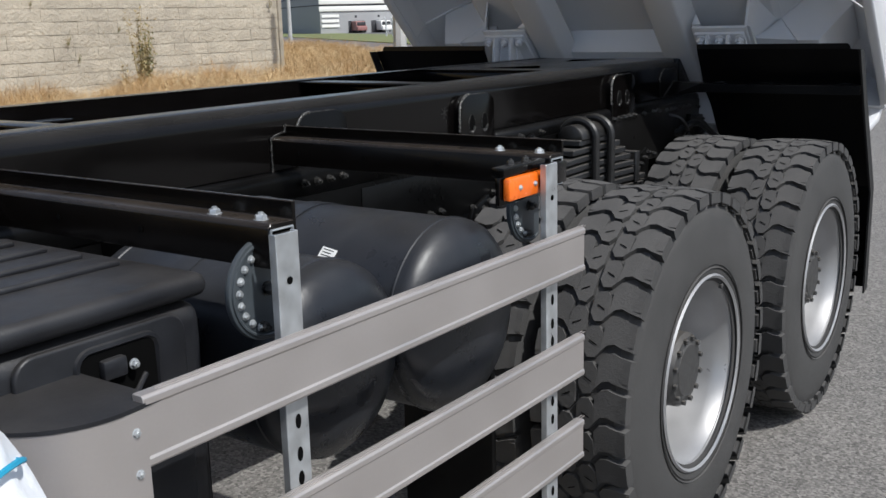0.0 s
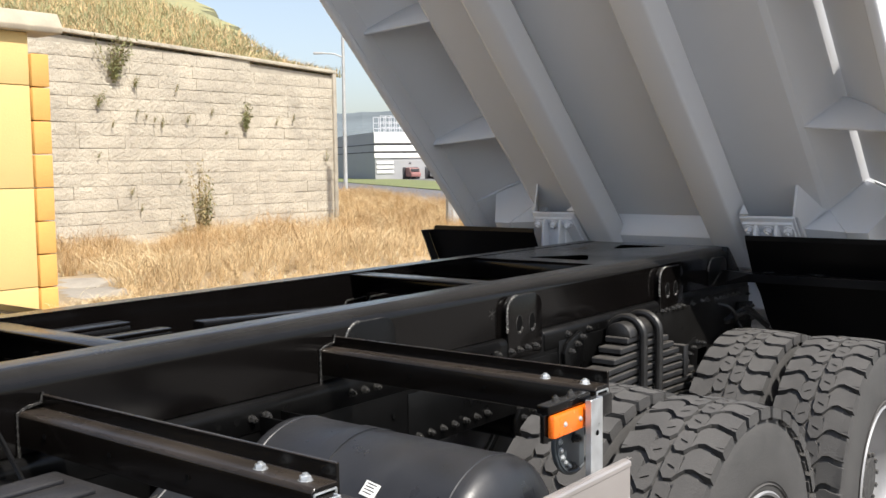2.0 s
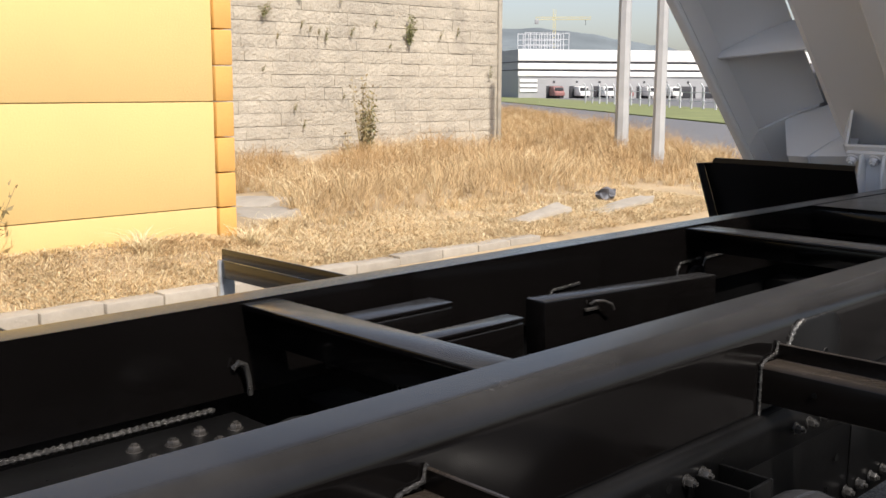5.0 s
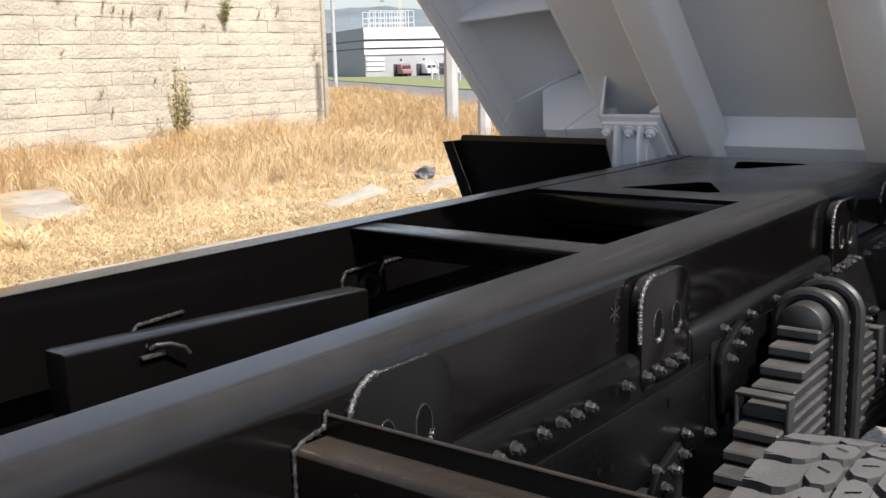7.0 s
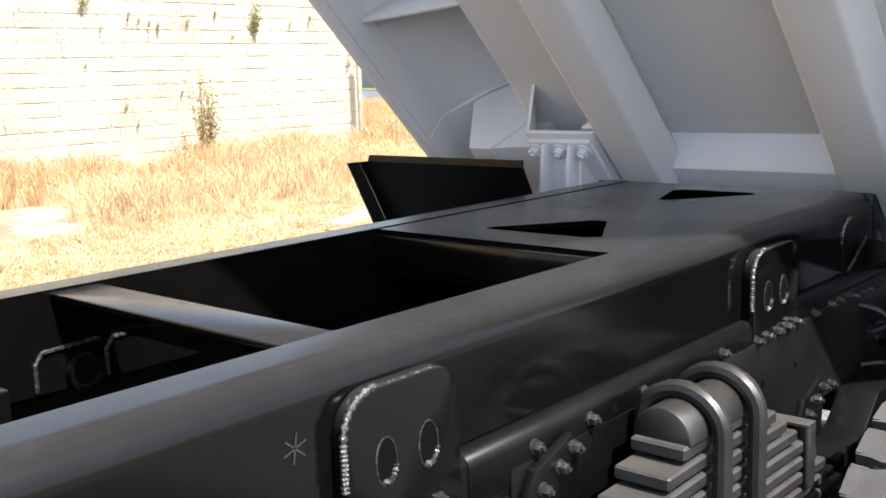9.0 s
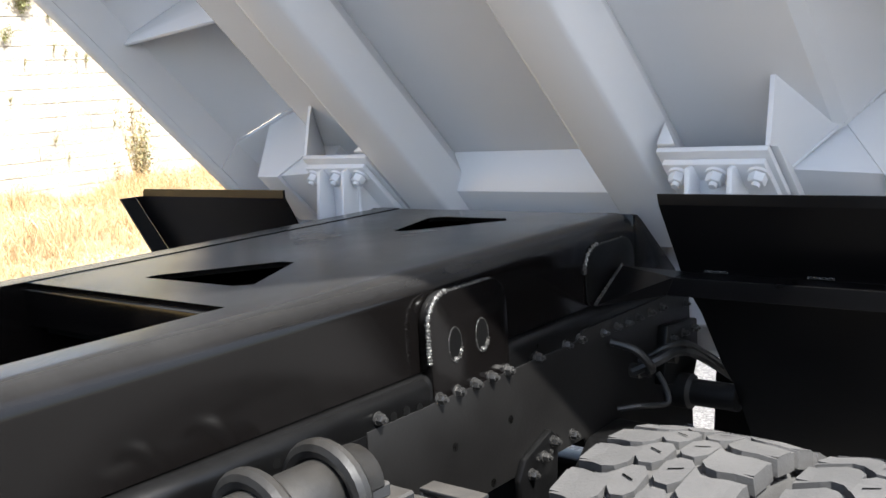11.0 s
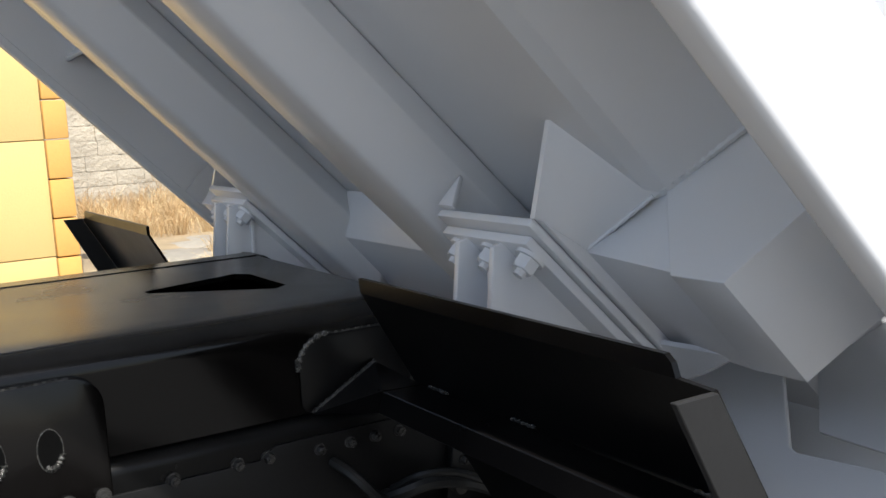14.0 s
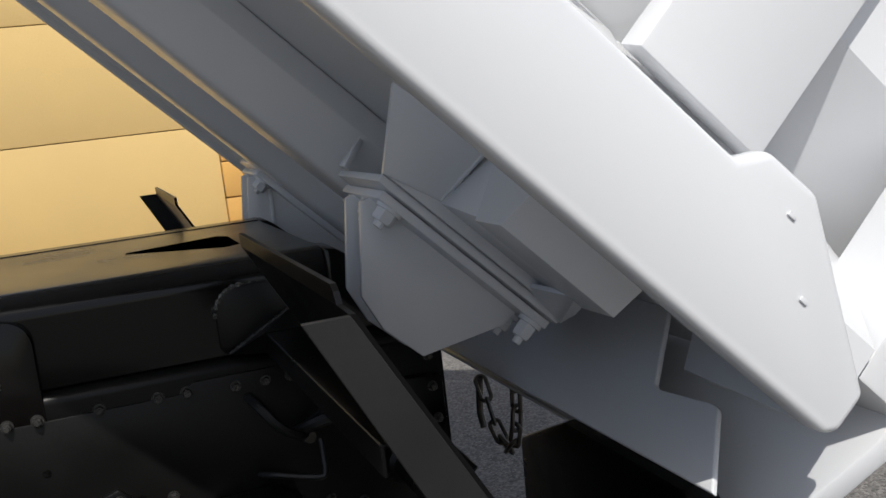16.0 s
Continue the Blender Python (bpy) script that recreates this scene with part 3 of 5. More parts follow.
def street_lamp():
    ob = thing("street_lamp", "tall thin grey street lamp beside the far road", "street lamp", at=(-46.0, 48.2, 0))
    part("shaft", lathe([(0, 0), (0, 0.15), (14, 0.09), (14, 0)], 10, "z"), POLE, ob)
    part("arm", tube([(0, 0, 9.3), (-0.5, -0.4, 9.55), (-1.1, -0.9, 9.6)], 0.05, 6), POLE, ob)
    part("lamp_head", shifted(box(-0.35, 0.35, -0.14, 0.14, -0.07, 0.07, 0.03), pose(-1.3, -1.05, 9.6, 0, 0, 39)), POLE, ob)


street_lamp()


def far_side():
    ob = part("far_road", raw("far_road", [(-9, 17.5, -0.03), (60, 60, -0.03), (-60, 160, -0.03), (-150, 135, -0.03)], [(0, 1, 2, 3)], ROADMAT))
    tagged(ob, "wide grey road beyond the grass verge", "road", kind="structure")
    A = Vector((-98.5, 110.0, 0))
    U, W = Vector((0.545, 0.839, 0)), Vector((-0.839, 0.545, 0))
    turn = Matrix.Translation(A) @ Matrix.Rotation(math.atan2(U.y, U.x), 4, "Z")
    lawn = prism([(-150, 139), (-79, 84.5), (-27.5, 44.5), (0, 23), (12, 30), (-41, 70), (-97, 112), (-150, 152)], "z", -0.2, 0.04)
    tagged(part("far_lawn", lawn, LAWN), "strip of green grass between the road and the warehouse", "ground", kind="structure")
    hall = thing("warehouse", "long low grey warehouse with white bands and dark loading docks", "building")
    part("wall", shifted(box(0, 75, 0, 60, -0.1, 7.0, 0.0), turn), FARGREY, hall, "grey cladding wall")
    for z0, z1 in ((5.35, 6.98), (4.15, 5.0), (3.15, 3.85)):
        part("cladding_band", shifted(box(-0.15, 75, -0.18, 0, z0, z1, 0.03), turn), FARWHITE, hall, "white cladding band")
    for z0, z1 in ((5.03, 5.32), (3.88, 4.12)):
        part("dark_band", shifted(box(-0.05, 75, -0.08, 0, z0, z1, 0.0), turn), FARDARK, hall)
    for z0 in (4.0, 5.15):
        part("side_line", shifted(box(-0.06, 0, 0.1, 60, z0, z0 + 0.12, 0.0), turn), FARDARK, hall)
    for k in range(14):
        u = 4.2 + k * 3.5
        part("dock_opening", shifted(box(u, u + 2.4, -0.1, 0.0, 0, 1.75, 0.02), turn), FARDARK, hall, "dark loading dock")
        part("dock_number", shifted(box(u + 1.0, u + 1.3, -0.06, 0, 2.2, 2.5, 0.0), turn), FARDARK, hall)
    for z in (0.9, 1.6, 2.3):
        part("corner_band", shifted(box(0.2, 2.8, -0.15, 0, z, z + 0.4, 0.0), turn), FARWHITE, hall)
    frame_ = []
    for k in range(9):
        for v in (2.0, 6.0):
            frame_.append(box(1.4 + k * 0.84, 1.5 + k * 0.84, v, v + 0.1, 7, 9.5, 0))
    for z in (7.7, 8.5, 9.4):
        for v in (2.0, 6.0):
            frame_.append(box(1.4, 8.2, v, v + 0.1, z, z + 0.09, 0))
    part("roof_frame", shifted(join(*frame_), turn), FARSTEEL, hall, "pale grey steel frame on the roof")
    prof = [(0, 0.3), (3.0, 0.3), (3.0, 0.8), (2.5, 0.95), (2.2, 1.6), (0, 1.65)]
    for k in range(6):
        u = 4.6 + k * 3.5 + (k % 3) * 0.3
        van = thing("parked_van", ("white" if k % 3 else "dull red") + " van backed up to a loading dock", "van", "vans at the docks")
        m = turn @ Matrix.Translation((u, -3.1, 0.05))
        part("body", shifted(shifted(prism(prof, "x", 0, 1.5, 0.08), Matrix.Rotation(math.pi, 4, "Z") @ Matrix.Translation((-1.5, -3.0, 0))), m), FARRED if k % 3 == 0 else FARWHITE, van)
        part("windscreen", shifted(box(0.12, 1.38, 0.42, 0.50, 1.0, 1.5, 0.02), m @ Matrix.Translation((0, 0.05, 0))), FARDARK, van)
        for a in (0.1, 1.25):
            for yb in (0.6, 2.4):
                part("wheel", shifted(lathe([(0, 0), (0, 0.28), (0.16, 0.28), (0.16, 0)], 12), m @ Matrix.Translation((a, yb, 0.28))), FARDARK, van)
    crane = thing("tower_crane", "distant pale yellow lattice tower crane behind the warehouse", "crane")
    here = Matrix.Translation((-164.7, 197.7, 0)) @ Matrix.Rotation(radians(40), 4, "Z")
    bars = [box(a, a + 0.1, b, b + 0.1, 0, 20.6, 0) for a in (-0.35, 0.25) for b in (-0.35, 0.25)]
    bars += [box(-0.35, 0.35, b, b + 0.08, 0.8 * k, 0.8 * k + 0.09, 0) for k in range(25) for b in (-0.35, 0.27)]
    part("mast", shifted(join(*bars), here), FARYELLOW, crane)
    bars = [box(-4.6, 8.8, b, b + 0.09, z, z + 0.1, 0) for b in (-0.3, 0.2) for z in (17.9, 18.5)]
    bars += [box(-4.6 + 0.67 * k, -4.5 + 0.67 * k, -0.3, 0.29, 17.9, 18.6, 0) for k in range(21)]
    part("jib", shifted(join(*bars), here), FARYELLOW, crane)
    part("counterweight", shifted(box(-4.9, -3.9, -0.4, 0.4, 16.9, 18.0, 0.1), here), FARGREY, crane)
    part("hook_line", shifted(box(7.6, 7.7, -0.05, 0.05, 16.6, 17.9, 0), here), FARDARK, crane)
    # distant ridge, with the haze painted into its colour
    V, F = [], []
    n = 160
    for i in range(n + 1):
        a = radians(100 + 80 * i / n)
        r = 900
        c = Vector((math.cos(a) * r, math.sin(a) * r, 0))
        u = min(1, max(0, (100 + 80 * i / n - 117) / 14))
        h = 24 + 38 * u * u * (3 - 2 * u) + 3 * noise.noise((i * 0.35, 0, 0)) + 2.0 * noise.noise((i * 1.7, 2, 0))
        V += [c, c * 1.1 + Vector((0, 0, h * 0.6)), c * 1.25 + Vector((0, 0, h))]
    for i in range(n):
        k = i * 3
        F += [(k, k + 3, k + 4, k + 1), (k + 1, k + 4, k + 5, k + 2)]
    ob = part("distant_ridge", raw("distant_ridge", V, F, HAZEHILL))
    tagged(ob, "wooded ridge on the horizon, painted hazy blue-green", "hill", kind="structure")
    fence = thing("far_fence", "pale grey post fence before the warehouse", "fence")
    p0, p1 = Vector((-66, 84, 0)), Vector((-40, 66.5, 0))
    for k in range(15):
        p = p0.lerp(p1, k / 14)
        part("fence_post", shifted(join(box(-0.06, 0.06, -0.06, 0.06, 0, 1.7, 0), shifted(box(-0.05, 0.05, -0.05, 0.05, 0, 0.45, 0), pose(0, 0, 1.66, 0, -38))), Matrix.Translation(p)), FARSTEEL, fence)
    side = Matrix.Translation(p0) @ Matrix.Rotation(math.atan2((p1 - p0).y, (p1 - p0).x), 4, "Z")
    for z in (0.6, 1.3):
        part("fence_rail", shifted(box(0, (p1 - p0).length, -0.03, 0.03, z, z + 0.05, 0), side), FARSTEEL, fence)


far_side()


# ---- the truck ----
truck = thing("dump_truck", "black three-axle dump truck chassis with a white body tipped up", "truck")
RX, TOP, BOT = 0.44, 1.42, 1.234


def weld(points, r, parent, label="rippled weld bead"):
    """A weld bead: a tube with ripples along points."""
    pts = [Vector(p) for p in points]
    out = []
    for a, b in zip(pts, pts[1:]):
        k = max(2, int((b - a).length / 0.007))
        out += [a.lerp(b, i / k) for i in range(k)]
    out.append(pts[-1])
    return part("weld_bead", tube(out, r, 6, wobble=0.22), WELD, parent, label)


def lathe_at(place, profile, segs=24):
    return shifted(lathe(profile, segs), Matrix.Translation(place))


def subframe():
    rails = {}
    for sx in (1, -1):
        # folded rail: rounded outer shoulder, open towards the middle
        prof = [(0.325, TOP), (RX - 0.05, TOP)] + arc(RX - 0.05, TOP - 0.05, 0.05, 90, 0, 9)[1:] + [(RX, BOT), (RX - 0.012, BOT), (RX - 0.012, TOP - 0.05)] + arc(RX - 0.05, TOP - 0.05, 0.038, 0, 90, 5)[1:] + [(0.345, TOP - 0.012), (0.337, BOT), (0.325, BOT)]
        prof = [(x * sx, z) for x, z in prof]
        rail = part("subframe_rail", prism(prof, "y", -4.6, 2.02), BLACK, truck, "glossy black folded steel subframe rail", 50)
        rails[sx] = rail
        # sloping rear end under the tipped body
        end = [(2.02, BOT), (2.02, TOP - 0.002), (2.045, TOP - 0.006), (2.065, TOP - 0.02), (2.235, BOT + 0.012), (2.235, BOT)]
        x0, x1 = sorted((0.325 * sx, RX * sx))
        part("rail_end_cap", prism(end, "x", x0, x1, 0.006), BLACK, rail)
    for y0, y1, z1, d in ((-1.53, -1.446, 1.415, 0.10), (0.04, 0.14, 1.415, 0.08), (-3.3, -3.18, 1.415, 0.1)):
        part("cross_member", join(box(-0.326, 0.326, y0, y1, z1 - 0.012, z1, 0.003), box(-0.326, 0.326, y1 - 0.012, y1, z1 - d, z1 - 0.014, 0.002)), BLACK, truck)
    # rear deck plate with two lightening holes
    hole1 = [(-0.10, 1.00), (0.17, 1.005), (0.20, 1.03), (0.085, 1.235), (0.05, 1.235), (-0.10, 1.03)]
    hole2 = [(-0.01, 1.65), (0.02, 1.65), (0.175, 1.86), (0.15, 1.895), (-0.05, 1.895), (-0.085, 1.87)]
    bm = bmesh.new()
    vs = [bm.verts.new((x, y, 0)) for x, y in ((-0.325, 0.87), (0.325, 0.87), (0.325, 2.02), (-0.325, 2.02))]
    edges = [bm.edges.new((vs[i], vs[(i + 1) % 4])) for i in range(4)]
    for h in (hole1, hole2):
        hv = [bm.verts.new((x, y, 0)) for x, y in h]
        edges += [bm.edges.new((hv[i], hv[(i + 1) % len(hv)])) for i in range(len(hv))]
    bmesh.ops.triangle_fill(bm, edges=edges, use_beauty=True)
    for f in list(bm.faces):
        c = f.calc_center_median()
        for h in (hole1, hole2):
            inside = False
            for i in range(len(h)):
                (xa, ya), (xb, yb) = h[i], h[i - 1]
                if (ya > c.y) != (yb > c.y) and c.x < (xb - xa) * (c.y - ya) / (yb - ya) + xa:
                    inside = not inside
            if inside and f.is_valid:
                bm.faces.remove(f)
                break
    ext = bmesh.ops.extrude_face_region(bm, geom=bm.faces[:])
    for v in [g for g in ext["geom"] if isinstance(g, bmesh.types.BMVert)]:
        v.co.z -= 0.012
    for v in bm.verts:
        v.co.z += 1.418
    deck = part("deck_plate", bm, BLACK, truck, "black steel deck plate with triangular holes")
    part("deck_lip", box(-0.325, 0.325, 0.86, 0.872, 1.33, 1.4055, 0.003), BLACK, deck)
    # Near-black sheet under the plate, painting the shade seen through its holes.
    part("deck_floor", box(-0.322, 0.322, 0.9, 2.0, 1.305, 1.315, 0), INKSHADE, deck)
    part("deck_end", box(-0.322, 0.322, 2.002, 2.016, 1.23, 1.404, 0), BLACK, deck)
    # fittings in the bays
    for x0, x1 in ((-0.232, -0.162), (-0.008, 0.040)):
        part("welded_angle", join(box(x0, x1, -1.446, -1.11, 1.372, 1.382, 0.002), box(x1 - 0.012, x1, -1.446, -1.11, 1.30, 1.370, 0.002)), BLACK, truck)
    ib = part("stiffener_box", prism([(-0.87, 1.15), (-0.15, 1.15), (-0.15, 1.327), (-0.88, 1.359)], "x", -0.16, -0.10, 0.006), BLACK, truck)
    part("hose_clip", tube([(-0.095, -0.72, 1.330), (-0.085, -0.715, 1.338), (-0.078, -0.69, 1.336), (-0.072, -0.665, 1.325), (-0.078, -0.65, 1.31)], 0.0035, 8), DARKBOLT, ib)
    part("clip_bracket", box(-0.098, -0.09, -0.74, -0.69, 1.315, 1.322, 0.001), DARKBOLT, ib)
    for y in (0.00, 0.14, -0.60):
        weld([(-0.322, y, 1.24), (-0.322, y, 1.29), (-0.322, y + 0.015, 1.31), (-0.322, y + 0.13, 1.315)], 0.004, rails[-1])
    # inner bolted plate and valve of the front bay
    pl = part("mounting_plate", prism([(-0.33, -2.3), (-0.02, -2.3), (-0.02, -1.62), (-0.12, -1.55), (-0.33, -1.55)], "z", 1.18, 1.20, 0.004), CHASSIS, truck)
    for i in range(2):
        for j in range(4):
            put("bolt", BOLTD, Matrix.Translation((-0.26 + 0.07 * i + 0.02 * (j % 2), -1.80 + 0.065 * j, 1.20)) @ UPZ @ Matrix.Diagonal((0.6, 1.1, 1.1, 1)), pl)
    weld([(-0.322, -3.2, 1.215), (-0.322, -1.6, 1.215)], 0.006, rails[-1])
    part("hook", tube([(-0.320, -1.556, 1.29), (-0.312, -1.548, 1.302), (-0.308, -1.536, 1.296), (-0.309, -1.528, 1.265), (-0.314, -1.522, 1.232)], 0.006, 8), ZINC, truck)
    part("hose_boss", lathe_at((-0.320, 0.09, 1.26), [(0, 0), (0, 0.035), (0.018, 0.035), (0.018, 0.027), (0.010, 0.024), (0.010, 0)]), CHASSIS, truck)
    part("rubber_buffer", shifted(lathe([(0, 0), (0, 0.07), (0.03, 0.07), (0.05, 0.05), (0.05, 0)], 20, "z"), pose(-0.05, -1.58, 1.2)), WIRE, truck)
    lever = part("valve_lever", box(-0.316, -0.300, -2.057, -2.042, 1.20, 1.395, 0.004), ZINC, truck, "grey valve body with a folded metal lever")
    part("lever_arm", join(tube([(-0.306, -2.05, 1.39), (-0.308, -2.07, 1.43), (-0.312, -2.10, 1.48)], 0.0055, 8), tube([(-0.312, -2.106 + 0.014 * math.cos(a), 1.492 + 0.014 * math.sin(a)) for a in np.linspace(0, 2 * math.pi, 14)[:-1]], 0.005, 6, True)), GALV, lever)
    part("connector", box(-0.317, -0.295, -2.062, -2.038, 1.268, 1.283, 0.003), PAPER, lever)
    part("cable", tube([(-0.29, -2.05, 1.265), (-0.285, -2.06, 1.24), (-0.30, -2.05, 1.20)], 0.003, 6), BLUE, lever)
    return rails


RAILS = subframe()


def chassis():
    for sx in (1, -1):
        prof = rounded(0.375, 0.466, 0.95, 1.230, 0.022, 5, ("tr", "br"))
        prof = [(x * sx, z) for x, z in prof]
        rail = part("chassis_rail", prism(prof, "y", -4.6, 2.24), CHASSIS, truck, "black riveted chassis rail", 50)
        led = [(x * sx, z) for x, z in rounded(0.40, 0.470, 1.150, 1.229, 0.024, 7, ("tr",))]
        for y0, y1 in ((-4.6, -0.04), (0.243, 1.195)):
            part("rounded_ledge", prism(led, "y", y0, y1, 0.002, 1), CHASSIS, rail, "black rounded frame ledge", 50)
        if sx < 0:
            continue
        # bolted reinforcing plates on the rail's flank
        part("flank_plate", box(0.466, 0.472, 0.34, 1.018, 0.955, 1.175, 0.002), CHASSIS, rail)
        part("flank_plate", prism([(-0.55, 0.955), (0.338, 0.955), (0.338, 1.135), (-0.55, 1.135)], "x", 0.466, 0.470, 0.002), CHASSIS, rail)
        rows = [(y, 1.188) for y in (-1.44, -1.38, -1.19, -1.14, -0.81, -0.755, -0.70, -0.64, -0.50, -0.45, -0.37, -0.31, -0.26, -0.21, -0.07)]
        rows += [(y, 1.196) for y in (0.40, 0.56, 0.74, 1.05)]
        rows += [(y, 1.182) for y in (1.43, 1.54, 1.65, 1.705)]
        rows += [(-0.57 + 0.062 * k, 0.994) for k in range(8)]
        rows += [(0.20, 1.01), (0.06, 0.975), (0.32, 0.975), (1.49, 0.98), (1.54, 0.98), (1.65, 0.98)]
        bolts(rail, [(0.4705 if z > 1.1 and y < 1.2 else 0.467 if z > 1.1 else 0.472, y, z) for y, z in rows])
        bolts(rail, [(0.4725, y, 1.176) for y in (1.80, 1.86, 1.91, 1.96, 2.02, 2.08)], BOLTS)
        for y, z in ((1.09, 1.188), (1.125, 1.188), (1.16, 1.183), (1.25, 1.08), (1.43, 1.08), (1.59, 0.99), (0.48, 1.192), (0.64, 1.192), (0.82, 1.192), (0.30, 1.06), (0.13, 1.10), (-0.10, 1.188), (-0.17, 1.05), (-0.12, 1.04), (-1.30, 1.188), (-1.24, 1.188), (-1.15, 1.05), (1.36, 0.97), (-0.62, 1.08), (-0.3, 1.09), (0.18, 0.96), (0.42, 1.02)):
            put("hole", BOLTP, Matrix.Translation((0.469 if z > 1.15 and y < 1.2 else 0.4705, y, z)) @ Matrix.Diagonal((1, 0.8, 0.8, 1)), rail)
        # small hanger brackets with a bolt pair
        for y, z in ((0.43, 1.145), (0.10, 0.955), (1.50, 0.97)):
            br = part("hanger_bracket", prism([(y - 0.06, z - 0.14), (y + 0.05, z - 0.14), (y + 0.075, z + 0.03), (y + 0.05, z + 0.055), (y - 0.05, z + 0.02), (y - 0.075, z - 0.02)], "x", 0.472, 0.49, 0.005), CHASSIS, rail)
            bolts(br, [(0.49, y - 0.035, z - 0.015), (0.49, y + 0.012, z + 0.008), (0.49, y + 0.05, z + 0.03)])
        # rear cross tube, lamp plug and cable
        part("rear_plate", prism([(1.02, 0.957), (1.70, 0.955), (1.86, 0.72), (2.238, 0.72), (2.238, 1.20), (1.72, 1.20), (1.69, 1.18), (1.02, 1.18)], "x", 0.466, 0.4725, 0.002), PLATEGREY, rail, "dark bolted rear frame plate")
        part("spring_slipper", prism([(1.44, 0.70), (1.80, 0.70), (1.86, 0.80), (1.90, 0.93), (1.84, 0.962), (1.71, 0.957), (1.62, 0.885), (1.44, 0.87)], "x", 0.474, 0.575, 0.008), CHASSIS, rail, "black cast spring slipper bracket")
        part("rear_bracket", prism([(2.03, 0.99), (2.19, 0.96), (2.225, 1.02), (2.225, 1.12), (2.06, 1.135)], "x", 0.4725, 0.50, 0.005), CHASSIS, rail)
        bolts(rail, [(0.50, 2.08 + 0.06 * k, 1.10) for k in range(3)] + [(0.50, 2.205, 1.03), (0.4725, 2.205, 1.16), (0.4725, 2.205, 0.92), (0.4725, 2.20, 0.83), (0.4725, 1.96, 0.90), (0.4725, 2.03, 0.88)], BOLTS)
        part("axle_stop", shifted(lathe([(0, 0), (0, 0.045), (0.06, 0.045), (0.068, 0.034), (0.185, 0.034), (0.185, 0)], 16), pose(0.47, 2.12, 0.955)), PLATEGREY, rail)
        for pts, r in (([(0.48, 1.82, 1.15), (0.53, 1.835, 1.135), (0.55, 1.862, 1.10), (0.54, 1.90, 1.07), (0.50, 1.925, 1.06)], 0.010),
                       ([(0.49, 1.90, 1.06), (0.54, 1.925, 1.085), (0.56, 1.977, 1.098), (0.565, 2.05, 1.08), (0.575, 2.117, 1.045), (0.60, 2.184, 0.995), (0.64, 2.22, 0.95)], 0.013),
                       ([(0.49, 1.93, 1.075), (0.55, 1.96, 1.112), (0.57, 2.02, 1.108), (0.58, 2.10, 1.065), (0.61, 2.17, 1.01)], 0.008),
                       ([(0.53, 1.945, 1.05), (0.55, 1.942, 1.02), (0.56, 1.936, 0.985), (0.545, 1.90, 0.985), (0.53, 1.85, 0.995), (0.49, 1.82, 0.99)], 0.007)):
            part("hose", smooth_tube(pts, r), WIRE, rail, "black rubber hose")
        for y in (1.925, 2.06):
            part("hose_fitting", lathe_at((0.4725, y, 1.055), [(0, 0), (0, 0.018), (0.025, 0.018), (0.028, 0.013), (0.05, 0.013), (0.05, 0)], 12), DARKBOLT, rail)
    for y in (-3.4, -2.2, -1.3, 0.69, 1.37, 2.2):
        part("chassis_cross_member", box(-0.375, 0.375, y - 0.06, y + 0.06, 0.95, 1.18, 0.01), CHASSIS, truck)
    part("rear_tow_beam", box(-0.465, 0.465, 2.18, 2.235, 0.72, 1.05, 0.01), CHASSIS, truck)
    # Assumed underrun bar, added to block the view of sunlit ground behind.
    part("rear_underrun_bar", prism(rounded(2.35, 2.45, 0.33, 0.60, 0.02, 3, ("tl", "tr", "bl", "br")), "x", -0.62, 0.62, 0.003), CHASSIS, truck, "black bar added at the rear to hide sunlit ground")
    for y in (0.0, 1.37):
        part("axle_housing", join(shifted(lathe([(-1.15, 0), (-1.15, 0.08), (-0.4, 0.09), (-0.25, 0.2), (0.25, 0.2), (0.4, 0.09), (1.15, 0.08), (1.15, 0)], 20), pose(0, y, 0.52))), CHASSIS, truck)
    # open square stubs by the tank
    for y in (-1.12, -1.47):
        a, b, z = 0.47, 0.57, 1.19
        part("stub_bracket", join(box(a, b, y - 0.04, y - 0.034, z - 0.16, z, 0.001), box(a, b, y + 0.034, y + 0.04, z - 0.16, z, 0.001), box(b - 0.006, b, y - 0.034, y + 0.034, z - 0.16, z, 0.001)), CHASSIS, truck)


chassis()


